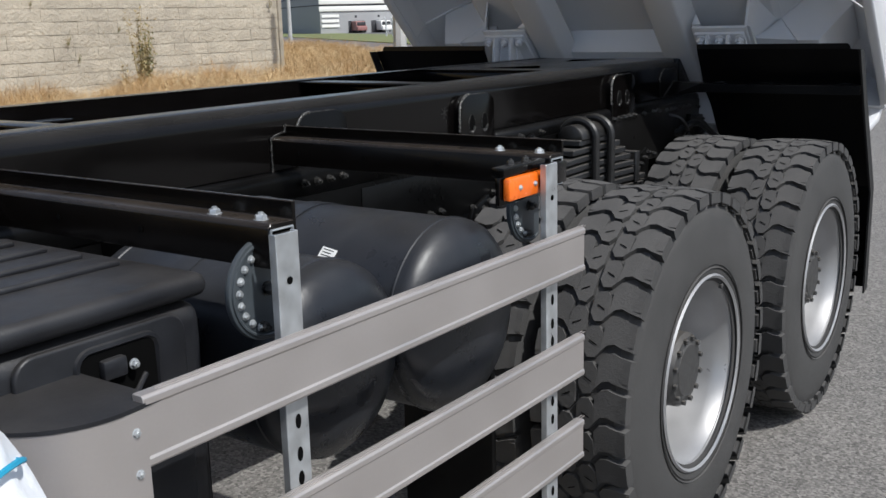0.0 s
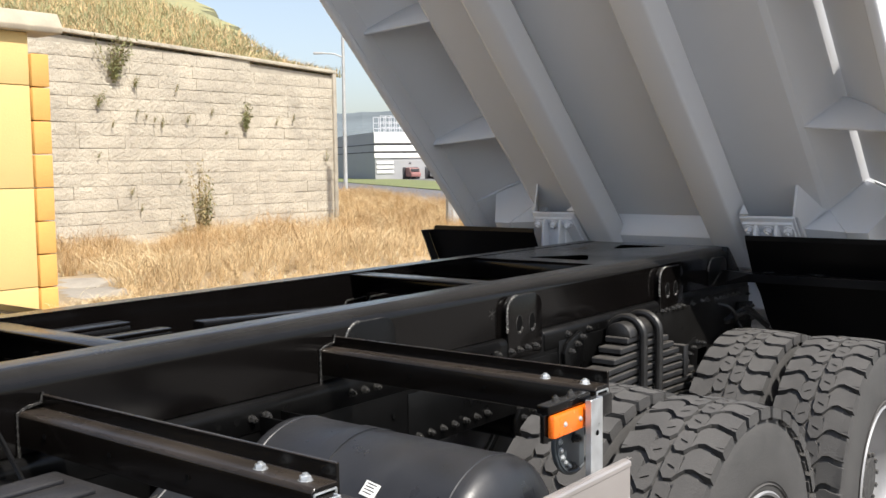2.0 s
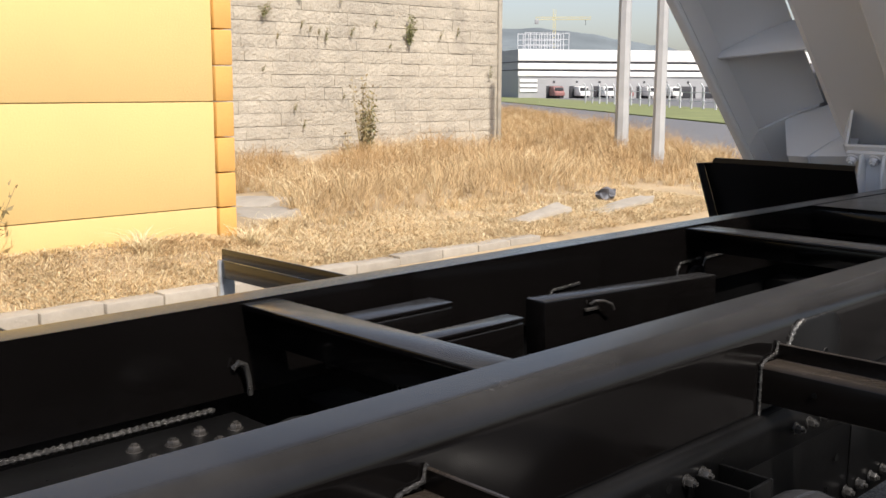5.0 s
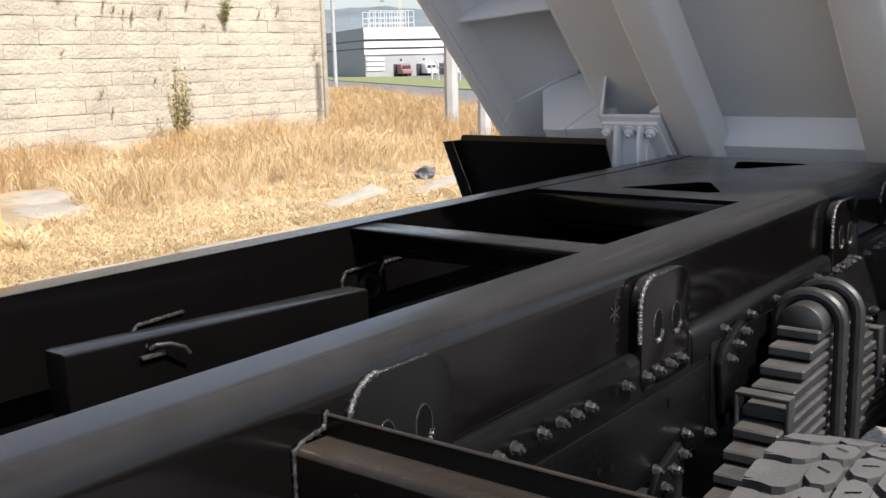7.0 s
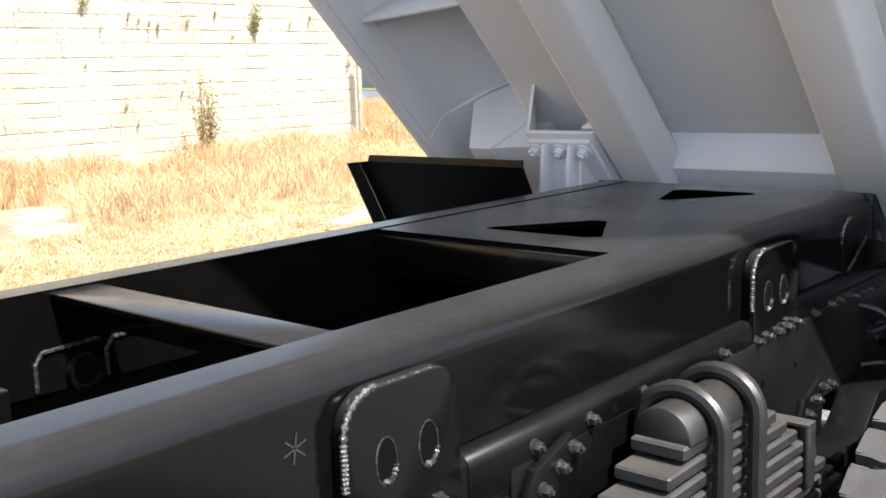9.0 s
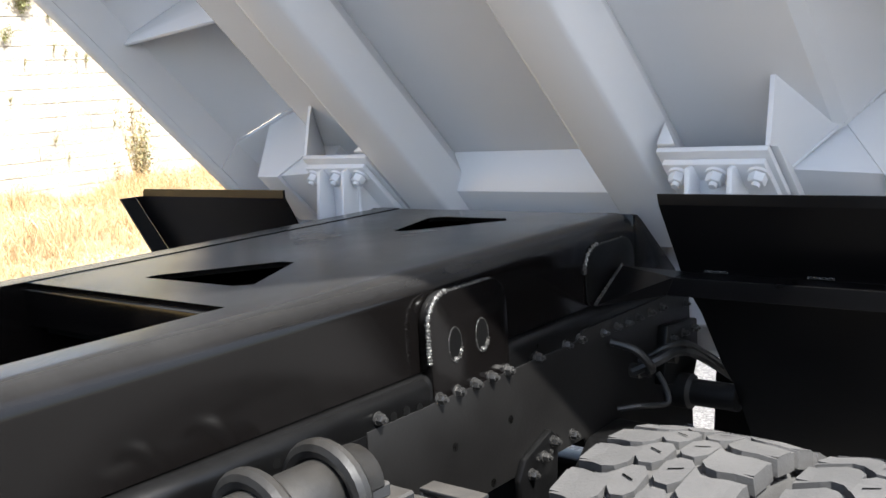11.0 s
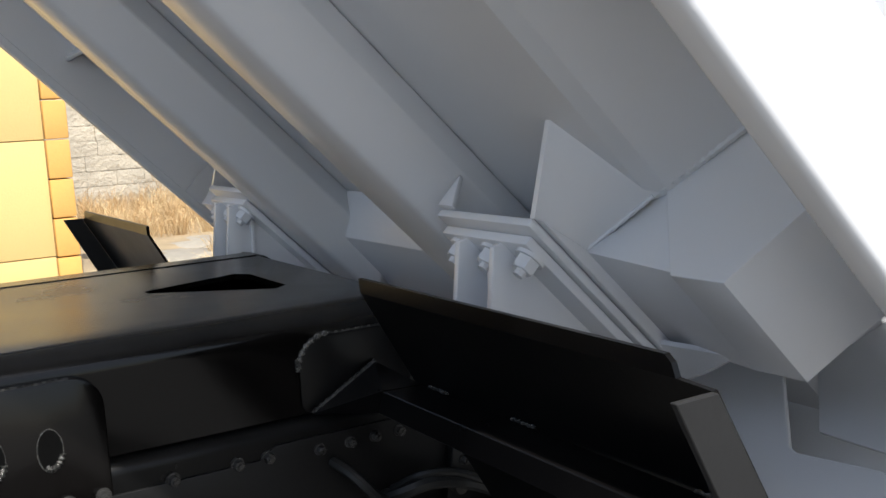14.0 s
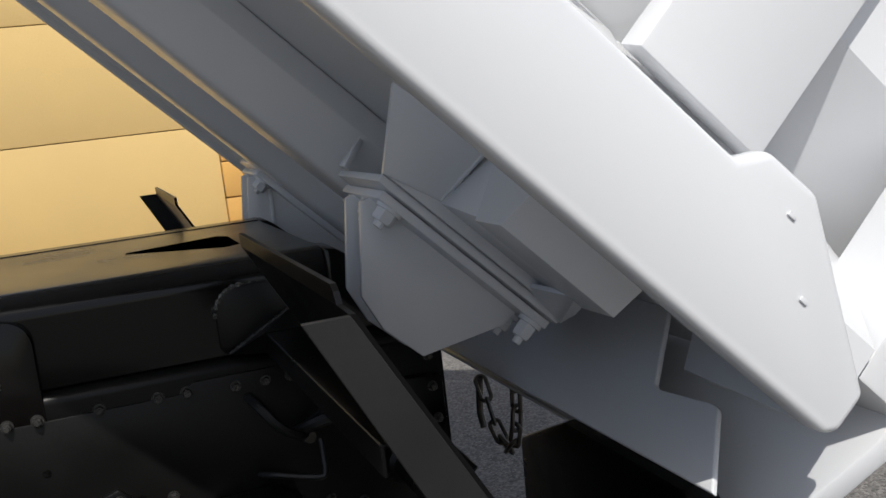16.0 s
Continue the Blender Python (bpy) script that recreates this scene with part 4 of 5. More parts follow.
def lug(y0, top, foot, rear=False, w=0.222, count=4):
    """Rounded shear plate welded to the subframe and bolted to the chassis."""
    x0, x1 = RX + 0.001, RX + (0.006 if rear else 0.029)
    pts = arc(y0 + 0.02, foot + 0.02, 0.02, 180, 270, 4) + arc(y0 + w - 0.02, foot + 0.02, 0.02, 270, 360, 4) + arc(y0 + w - 0.05, top - 0.05, 0.05, 0, 90, 6) + arc(y0 + 0.06, top - 0.06, 0.06, 90, 180, 7)
    ob = part("shear_plate", prism(pts, "x", x0, x1, 0.003), CHASSIS if rear else BLACK, truck, "black shear plate with two plug-weld holes")
    for dy in () if rear and y0 > 0 else (0.070, 0.153):
        cy, cz = y0 + dy, top - 0.105
        put("plug_hole", PLUG, Matrix.Translation((x1 - 0.001, cy, cz)), ob)
        part("plug_weld", tube([(x1 + 0.001, cy + 0.017 * math.cos(radians(a)), cz + 0.028 * math.sin(radians(a))) for a in range(-120, -9, 8)], 0.0048, 6, wobble=0.3), SPECK, ob, "bright plug weld")
        part("plug_ring", tube([(x1 + 0.0005, cy + 0.019 * math.cos(radians(a)), cz + 0.034 * math.sin(radians(a))) for a in range(0, 360, 12)], 0.0014, 5, True), WELD, ob)
    edge = [Vector((x1 - 0.004, y0 - 0.001, foot + 0.10))] + [Vector((x1 - 0.004, p[0], p[1])) for p in reversed(arc(y0 + 0.06, top - 0.06, 0.061, 90, 180, 14))]
    run = [edge[0].lerp(edge[1], i / 22) for i in range(22)] + edge[1:]
    part("weld_bead", tube(run, 0.0048, 6, wobble=0.25), SPECK, ob, "silvery rippled weld bead")
    part("weld_bead", tube([(x1 - 0.004, y0 + 0.06 + (w - 0.11) * i / 24, top) for i in range(25)], 0.0025, 6, wobble=0.15), WELD, ob)
    if not rear:
        bolts(ob, [(x1, y0 + 0.012 + 0.053 * k, foot + 0.034) for k in range(count)])
    return ob


# Raised black oval paints the shade in a plug-weld hole.
PLUG = mesh_of("plug_hole", shifted(lathe([(0, 0), (0, 0.019), (0.0025, 0.019), (0.0025, 0)], 20), Matrix.Diagonal((1, 1, 1.8, 1))), INKSHADE)
lug(0.005, 1.378, 1.150)
lug(1.205, 1.378, 1.150, w=0.240, count=5)
lug(1.785, 1.372, 1.235, rear=True)
lug(-0.80, 1.385, 1.135, rear=True)
# Three crossed strips stand in for an insect on the rail's flank.
part("chalk_mark", join(*[shifted(box(-0.0005, 0.0005, -0.02, 0.02, -0.0014, 0.0014, 0), pose(RX + 0.0012, -0.055, 1.325, a)) for a in (20, 80, 140)]), ZINC, RAILS[1])


# ---- side guard ----
def side_guard():
    for y in (-0.905, -1.82):
        prof = [(y, 1.255), (y + 0.008, 1.255), (y + 0.008, 1.315), (y + 0.052, 1.315), (y + 0.052, 1.255), (y + 0.066, 1.255), (y + 0.066, 1.358), (y + 0.058, 1.358), (y + 0.058, 1.327), (y + 0.008, 1.329), (y, 1.321)]
        arm = part("guard_arm", prism(prof, "x", RX + 0.002, 1.335, 0.0015, 1), ARMPAINT, truck, "black folded steel guard arm with dust on top", 25)
        weld([(RX + 0.004, y, 1.20), (RX + 0.004, y, 1.325), (RX + 0.004, y + 0.02, 1.335), (RX + 0.004, y + 0.055, 1.34), (RX + 0.004, y + 0.062, 1.362)], 0.0036, arm)
        for dx in (1.18, 1.29):
            put("bolt", BOLTZ, Matrix.Translation((dx, y + 0.03, 1.327)) @ UPZ @ Matrix.Diagonal((0.7, 1.0, 1.0, 1)), arm)
        for dx in (0.55, 0.78, 1.02):
            put("hole", BOLTP, Matrix.Translation((dx, y - 0.0005, 1.292)) @ Matrix.Rotation(radians(-90), 4, "Z") @ Matrix.Diagonal((1, 0.5, 0.5, 1)), arm)
        # galvanised upright with slots
        yc = -0.955 if y > -1 else -1.812
        x0 = 1.352
        sec = [(x0, yc - 0.026), (x0 + 0.016, yc - 0.026), (x0 + 0.016, yc + 0.026), (x0, yc + 0.026), (x0, yc + 0.023), (x0 + 0.012, yc + 0.023), (x0 + 0.012, yc - 0.023), (x0, yc - 0.023)]
        ring = [(y + 0.004, 1.258), (y + 0.054, 1.258), (y + 0.054, 1.318), (y + 0.004, 1.318)]
        part("bare_edge", join(*[tube([(1.337, *a), (1.337, *b)], 0.0022, 6) for a, b in zip(ring, ring[1:] + ring[:1])]), GALV, arm, "bare cut edge of the arm")
        part("bracket_strap", box(1.33, 1.352, min(y + 0.01, yc + 0.0), max(y + 0.05, yc + 0.02), 1.262, 1.312, 0.003), BLACK, arm)
        post = part("guard_post", prism(sec, "z", 0.42, 1.318, 0.0012, 1), GALV, truck, "galvanised slotted guard post", 25)
        for z in [1.24, 1.0, 0.942, 0.899, 0.75, 0.705, 0.52, 0.47]:
            hh = 0.007 if z > 1.2 else 0.013
            put("slot", BOLTP, Matrix.Translation((x0 + 0.016, yc, z)) @ Matrix.Diagonal((0.6, 0.6, 1.2 if hh > 0.01 else 0.6, 1)), post)
        # half-round pivot plate with a ring of bolts
        cy, cz, r = yc + 0.022, 1.213, 0.088
        pl = part("pivot_plate", prism(arc(cy, cz, r, 60, 300, 24), "x", 1.285, 1.297, 0.003), PIVOT, truck, "half-round grey pivot plate with a bolt ring")
        for a in range(105, 250, 18):
            put("bolt", BOLTZ, Matrix.Translation((1.297, cy + 0.066 * math.cos(radians(a)), cz + 0.066 * math.sin(radians(a)))) @ Matrix.Diagonal((0.35, 0.55, 0.55, 1)), pl)
        put("bolt", BOLT, Matrix.Translation((1.297, cy - 0.004, cz)), pl)
        put("bolt", BOLT, Matrix.Translation((1.297, cy - 0.018, cz - 0.062)) @ Matrix.Diagonal((0.8, 0.8, 0.8, 1)), pl)
        part("rim_step", tube([(1.298, cy + 0.080 * math.cos(radians(a)), cz + 0.080 * math.sin(radians(a))) for a in range(64, 300, 8)], 0.003, 6), PIVOT, pl)
    # planks: flanged aluminium profiles
    for k, (z0, z1) in enumerate(((1.046, 1.152), (0.783, 0.888), (0.567, 0.669))):
        x0, x1 = 1.369, 1.392
        prof = [(x0, z0), (x1 - 0.004, z0), (x1, z0 + 0.004), (x1, z0 + 0.014), (x1 - 0.003, z0 + 0.016), (x1 - 0.003, z1 - 0.016), (x1, z1 - 0.014), (x1, z1 - 0.004), (x1 - 0.004, z1), (x0, z1)]
        pk = part("guard_plank", prism(prof, "y", -2.132 if k == 0 else -2.10, -0.836, 0.001, 1), ALU, truck, "anodised aluminium guard plank", 20)
        part("groove", box(x0 + 0.006, x0 + 0.008, -2.1, -0.82, z1, z1 + 0.0015, 0), ALU, pk)
        part("groove", box(x0 + 0.013, x0 + 0.015, -2.1, -0.82, z1, z1 + 0.0015, 0), ALU, pk)
    # curved corner sheet
    pts = arc(1.255, -2.17, 0.138, 0, -90, 12)
    inner = arc(1.255, -2.17, 0.134, -90, 0, 12)
    c = part("guard_corner", prism([(1.393, -2.13)] + pts + [(0.9, -2.308), (0.9, -2.304)] + inner + [(1.389, -2.13)], "z", 0.45, 1.135), ALU, truck, "curved aluminium guard corner with rivets", 50)
    for z in (1.105, 1.045, 0.84, 0.62):
        put("rivet", BOLTH, Matrix.Translation((1.392, -2.148, z)) @ Matrix.Diagonal((0.35, 0.6, 0.6, 1)), c)
    part("corner_cap", prism(arc(1.255, -2.17, 0.14, 0, -90, 10) + [(1.0, -2.31), (1.0, -2.10), (1.39, -2.10)], "z", 1.136, 1.142), PLASTIC, truck)
    # amber side marker on its carrier
    lampb = part("side_marker_lamp", join(box(1.305, 1.337, -1.11, -0.93, 1.305, 1.325, 0.003), box(1.313, 1.325, -1.11, -0.93, 1.24, 1.304, 0.003)), BLACK, truck, "amber side marker lamp on a black carrier")
    part("lens", box(1.326, 1.345, -1.10, -0.945, 1.250, 1.302, 0.006), ORANGE, lampb, "amber plastic lens")
    for y in (-1.055, -0.99):
        put("bolt", BOLTH, Matrix.Translation((1.345, y, 1.276)) @ Matrix.Diagonal((0.25, 0.5, 0.5, 1)), lampb)
        put("bolt", BOLT, Matrix.Translation((1.32, y, 1.325)) @ UPZ @ Matrix.Diagonal((0.6, 0.8, 0.8, 1)), lampb)
    # the far side's arms show over the rail
    for y in (-0.905, -1.82):
        arm = part("guard_arm", join(box(-1.40, -RX - 0.002, y, y + 0.050, 1.235, 1.290, 0.004), box(-1.40, -RX - 0.002, y + 0.002, y + 0.010, 1.292, 1.328, 0.002)), BLACK, truck)
        part("guard_post", box(-1.418, -1.402, y - 0.005, y + 0.05, 0.42, 1.29, 0.003), GALV, truck)
    for z0, z1 in ((1.046, 1.152), (0.783, 0.888), (0.567, 0.669)):
        part("guard_plank", box(-1.392, -1.37, -2.16, -0.815, z0, z1, 0.003), ALU, truck)


side_guard()


# ---- tanks, battery box, spring bracket ----
def tanks():
    for y, z, r, xa, xb in ((-1.205, 1.012, 0.212, 0.58, 1.335), (-1.575, 1.012, 0.193, 0.66, 1.30)):
        d = 0.075
        prof = [(xa, 0)] + [(xa + d - d * math.cos(a), r * math.sin(a)) for a in np.linspace(0.15, math.pi / 2, 8)] + [(xb - d + d * math.sin(a), r * math.cos(a)) for a in np.linspace(0, math.pi / 2 - 0.15, 8)] + [(xb, 0)]
        t = part("air_tank", shifted(lathe(prof, 48), pose(0, y, z)), GREYTANK, truck, "charcoal cylindrical air tank", 50)
        for x in (xa + 0.09, xb - 0.09):
            part("weld_seam", shifted(lathe([(x - 0.004, r), (x - 0.002, r + 0.0025), (x + 0.002, r + 0.0025), (x + 0.004, r)], 48), pose(0, y, z)), GREYTANK, t)
        part("strap", shifted(lathe([(xa + 0.26, r), (xa + 0.26, r + 0.003), (xa + 0.31, r + 0.003), (xa + 0.31, r)], 48), pose(0, y, z)), GREYTANK, t)
        part("support", box(0.60, 0.68, y - 0.05, y + 0.05, z - r - 0.1, z - r + 0.03, 0.01), CHASSIS, t)
    lab = part("sticker", shifted(box(-0.022, 0.022, -0.0006, 0.0006, -0.017, 0.017, 0), Matrix.Translation((1.045, -1.205, 1.012)) @ Matrix.Rotation(radians(-41.6), 4, "X") @ Matrix.Translation((0, -0.213, 0)) @ pose(0, 0, 0, 0, 8)), PAPER, truck, "white printed sticker with bars of text")
    for k in range(4):
        part("text_bar", shifted(box(-0.016, 0.014 - 0.004 * (k % 2), -0.0012, -0.0007, 0.011 - k * 0.007, 0.013 - k * 0.007, 0), Matrix.Translation((1.045, -1.205, 1.012)) @ Matrix.Rotation(radians(-41.6), 4, "X") @ Matrix.Translation((0, -0.213, 0)) @ pose(0, 0, 0, 0, 8)), INKSHADE, lab)
    part("tank_valve", join(tube([(1.16, -1.05, 0.70), (1.19, -1.05, 0.70)], 0.012, 8), tube([(1.21, -1.05 + 0.02 * math.cos(a), 0.70 + 0.02 * math.sin(a)) for a in np.linspace(0, 6.283, 16)[:-1]], 0.003, 6, True)), GALV, truck)
    part("mud_screen", box(0.9, 1.18, -0.93, -0.91, 0.35, 0.86, 0.004), CHASSIS, truck)


tanks()


def battery_box():
    bx = part("battery_box", box(0.62, 1.195, -2.26, -1.84, 0.62, 1.195, 0.035, 4), PLASTIC, truck, "black moulded plastic battery box", 40)
    lid = part("lid", box(0.615, 1.205, -2.27, -1.835, 1.200, 1.240, 0.018, 4), PLASTIC, bx, "dusty black plastic lid", angle=40)
    for k in range(4):
        x = 0.66 + k * 0.105
        part("lid_rib", box(x, x + 0.06, -2.24, -1.88, 1.236, 1.250, 0.006, 3), PLASTIC, lid, angle=40)
    pan = rounded(-2.205, -1.895, 0.72, 1.188, 0.035, 6)
    cover = part("cover_panel", prism(pan, "x", 1.193, 1.207, 0.005, 3), PLASTIC, bx, "raised cover panel with a latch recess", 40)
    ring = rounded(-2.105, -1.955, 1.055, 1.170, 0.025, 6)
    part("recess_rim", tube([(1.207, y, z) for y, z in ring], 0.006, 6, True), PLASTIC, cover)
    # No recess is cut; this black sheet paints its shade on the cover.
    part("recess_floor", prism(rounded(-2.10, -1.96, 1.06, 1.165, 0.022, 6), "x", 1.2072, 1.2082), INKSHADE, cover)
    latch = part("latch", shifted(box(-0.004, 0.014, -0.022, 0.022, -0.016, 0.016, 0.005), pose(1.208, -2.045, 1.135)), PLASTIC, cover)
    put("bolt", BOLTH, Matrix.Translation((1.22, -2.012, 1.133)) @ Matrix.Diagonal((0.5, 0.7, 0.7, 1)), latch)
    part("latch_pull", tube([(1.212, -2.075, 1.105), (1.220, -2.05, 1.088), (1.220, -2.01, 1.088), (1.212, -1.985, 1.108)], 0.005, 8), PLASTIC, cover)
    part("rear_box", box(0.55, 1.10, -1.80, -1.77, 0.6, 1.12, 0.01), CHASSIS, truck)
    part("grille_panel", join(*[box(0.50, 0.545, -2.3 + k * 0.07, -2.26 + k * 0.07, 1.10, 1.20, 0.004) for k in range(8)]), PLASTIC, truck)
    part("wire_clip", join(tube([(0.74, -1.72, 1.16), (0.74, -1.66, 1.17), (0.82, -1.66, 1.17), (0.84, -1.72, 1.16)], 0.005, 6)), DARKBOLT, truck)
    # white wrapped sack on the step in front
    b = bmesh.new()
    bmesh.ops.create_icosphere(b, subdivisions=4, radius=1)
    for v in b.verts:
        p = v.co.copy()
        v.co = Vector((math.copysign(abs(p.x) ** 0.6, p.x) * 0.17, math.copysign(abs(p.y) ** 0.6, p.y) * 0.17, math.copysign(abs(p.z) ** 0.7, p.z) * 0.36))
        v.co += Vector(noise.noise_vector(p * 2.4)) * 0.022
    sack = part("wrapped_tank", shifted(b, pose(1.503, -2.562, 0.95)), SACK, truck, "white plastic-wrapped tank with a blue cord", 60)
    part("cord", tube([(1.503 + 0.14 * math.copysign(abs(math.cos(a)) ** 0.6, math.cos(a)), -2.562 + 0.14 * math.copysign(abs(math.sin(a)) ** 0.6, math.sin(a)), 1.225 + 0.015 * math.sin(3 * a)) for a in np.linspace(0, 6.283, 40)[:-1]], 0.0035, 6, True), BLUE, sack)
    # spring bracket on the rail's flank
    yb = -1.955
    br = part("spring_bracket", join(box(RX, 0.60, yb - 0.10, yb + 0.09, 1.192, 1.200, 0.002), tube([(0.452, yb - 0.085, 1.325), (0.575, yb - 0.08, 1.205)], 0.006, 6), tube([(0.452, yb + 0.07, 1.33), (0.575, yb + 0.075, 1.205)], 0.006, 6), prism([(yb - 0.09, 1.20), (yb - 0.08, 1.20), (yb - 0.08, 1.325), (yb - 0.09, 1.325)], "x", RX, 0.458), prism([(yb + 0.065, 1.20), (yb + 0.075, 1.20), (yb + 0.075, 1.33), (yb + 0.065, 1.33)], "x", RX, 0.458), box(RX, 0.535, yb - 0.03, yb + 0.03, 1.332, 1.338, 0.002)), CHASSIS, truck, "black spring-loaded subframe mount")
    part("coil_spring", tube([(0.505 + 0.019 * math.cos(a), yb + 0.019 * math.sin(a), 1.204 + 0.0180 * a / 6.283) for a in np.linspace(0, 6.283 * 7, 126)], 0.0042, 6), CHASSIS, br)
    put("bolt", BOLTD, Matrix.Translation((0.505, yb, 1.338)) @ UPZ, br)


battery_box()


# ---- leaf spring ----
def leaf_spring():
    cy = 0.755
    for sx in (1, -1):
        sp = part("leaf_spring", box(sx * 0.575 - 0.075, sx * 0.575 + 0.075, cy - 0.13, cy + 0.13, 0.74, 0.80, 0.01), SPRING, truck, "thick stack of grey steel spring leaves")
        for k in range(12):
            half = 0.155 + 0.052 * k
            z = 1.165 - k * 0.033
            x0, x1 = sx * 0.575 - 0.052, sx * 0.575 + 0.052
            n = 10
            prof = []
            for i in range(n + 1):
                y = cy - half + 2 * half * i / n
                prof.append((y, z - 0.05 * (y - cy) ** 2))
            prof += [(y, zz - 0.024) for y, zz in reversed(prof)]
            part("spring_leaf", prism(prof, "x", min(x0, x1), max(x0, x1), 0.004, 1), SPRING, sp, angle=25)
        # rounded saddle and two U bolts
        sad = [(sx * 0.575 - 0.055, 1.16)] + [(sx * 0.575 + 0.055 * math.cos(a), 1.165 + 0.055 * math.sin(a)) for a in np.linspace(math.pi, 0, 12)] + [(sx * 0.575 + 0.055, 1.16)]
        part("saddle", prism(sad, "y", cy - 0.14, cy + 0.14, 0.003, 1), SADDLE, sp, angle=50)
        for y in (cy - 0.068, cy + 0.068):
            x = sx * 0.575
            pts = [(x - 0.075, y, 0.70), (x - 0.075, y, 1.155)] + [(x + 0.075 * math.cos(a), y, 1.165 + 0.068 * math.sin(a)) for a in np.linspace(math.pi, 0, 14)] + [(x + 0.075, y, 1.155), (x + 0.075, y, 0.70)]
            part("u_bolt", tube(pts, 0.017, 10), SADDLE, sp)
        for y in (cy - 0.36, cy + 0.36):
            part("leaf_clip", join(box(sx * 0.575 - 0.062, sx * 0.575 - 0.054, y - 0.02, y + 0.02, 0.93, 1.06, 0.002), box(sx * 0.575 + 0.054, sx * 0.575 + 0.062, y - 0.02, y + 0.02, 0.93, 1.06, 0.002), box(sx * 0.575 - 0.062, sx * 0.575 + 0.062, y - 0.02, y + 0.02, 1.055, 1.063, 0.002)), SPRING, sp)
    part("torque_rod", tube([(0.56, 0.75, 0.9), (0.56, 1.3, 0.72)], 0.03, 10), CHASSIS, truck)


leaf_spring()


# ---- wheels ----
def tyre_mesh():
    R, W = 0.578, 0.30
    prof = [(0.012, 0.292), (0.0, 0.33), (-0.004, 0.40), (0.004, 0.49), (0.020, 0.540), (0.040, R - 0.018), (W / 2, R - 0.012), (W - 0.040, R - 0.018), (W - 0.020, 0.540), (W - 0.004, 0.49), (W + 0.004, 0.40), (W, 0.33), (W - 0.012, 0.292)]
    body = lathe(prof, 96)
    n = 36
    SIPES = []
    V, F = [], []

    def block(cx, ca, poly, r0, r1, shrink):
        k = len(V)
        m = len(poly)
        for r, s in ((r0, 1.0), (r1, shrink)):
            for px, pa in poly:
                a = ca + pa * s
                rr = r - 0.016 * max(0, abs((cx + px * s) / W - 0.5) * 2 - 0.55) ** 1.5 * 2.0
                V.append((cx + px * s, rr * math.cos(a), rr * math.sin(a)))
        F.append([k + m + i for i in range(m)])
        for i in range(m):
            j = (i + 1) % m
            F.append([k + i, k + j, k + m + j, k + m + i])
    step = 2 * math.pi / n
    for i in range(n):
        a = i * step
        for side in (-1, 1):
            off = 0 if side < 0 else 0.5 * step
            # shoulder lug with a wavy outline
            c = W / 2 + side * 0.104
            lead = [(-0.050, -0.28), (-0.034, -0.47), (-0.012, -0.53), (0.014, -0.44), (0.046, -0.38)]
            poly = [(px * side, pa * step) for px, pa in lead] + [(px * side, (pa + 0.80) * step) for px, pa in reversed(lead)]
            block(c, a + off, poly, R - 0.030, R, 0.95)
            # shoulder buttress down the side
            k = len(V)
            for r, aa, xx in ((R - 0.006, -0.33, 0.146), (R - 0.006, 0.27, 0.146), (0.53, 0.20, 0.141), (0.53, -0.26, 0.141)):
                ang = a + off + aa * step
                V.append((W / 2 + side * (xx + 0.002), r * math.cos(ang), r * math.sin(ang)))
            for r, aa, xx in ((R - 0.006, -0.33, 0.10), (R - 0.006, 0.27, 0.10), (0.53, 0.20, 0.10), (0.53, -0.26, 0.10)):
                ang = a + off + aa * step
                V.append((W / 2 + side * xx, r * math.cos(ang), r * math.sin(ang)))
            F.extend([[k, k + 1, k + 2, k + 3], [k, k + 4, k + 5, k + 1], [k + 1, k + 5, k + 6, k + 2], [k + 2, k + 6, k + 7, k + 3], [k + 3, k + 7, k + 4, k]])
            # centre block
            c = W / 2 + side * 0.031
            poly = [(-0.029 * side, -0.30 * step), (-0.016 * side, -0.47 * step), (0.008 * side, -0.50 * step), (0.025 * side, -0.30 * step), (0.027 * side, 0.22 * step), (0.012 * side, 0.42 * step), (-0.012 * side, 0.45 * step), (-0.029 * side, 0.22 * step)]
            block(c, a + off + 0.28 * step, poly, R - 0.022, R + 0.001, 0.94)
            # sipe: a black quad on top paints the shade in the slit
            k = len(V)
            for px, pa in ((-0.012, -0.06), (0.012, 0.05), (0.012, 0.09), (-0.012, -0.02)):
                ang = a + off + (0.28 + pa) * step
                V.append((c + px * side, (R + 0.0022) * math.cos(ang), (R + 0.0022) * math.sin(ang)))
            SIPES.append(len(F))
            F.append([k, k + 1, k + 2, k + 3])
    me = bpy.data.meshes.new("tmp")
    me.from_pydata(V, [], F)
    base = len(body.faces)
    body.from_mesh(me)
    bpy.data.meshes.remove(me)
    body.faces.ensure_lookup_table()
    for f in SIPES:
        body.faces[base + f].material_index = 1
    # rings moulded on the sidewall
    rings = [lathe([(x0, r), (x0 - 0.004, r + 0.003), (x0 - 0.004, r + 0.007), (x0, r + 0.010)], 96) for x0, r in ((W + 0.001, 0.335),)]
    for q in rings:
        tmp = bpy.data.meshes.new("tmp")
        shifted(q, Matrix.Translation((0.004, 0, 0))).to_mesh(tmp)
        body.from_mesh(tmp)
        bpy.data.meshes.remove(tmp)
    ty = mesh_of("tyre", body, RUBBER, 32)
    # second slot: black that paints the shade in the sipes
    ty.materials.append(INKSHADE)
    return ty


TYRE = tyre_mesh()
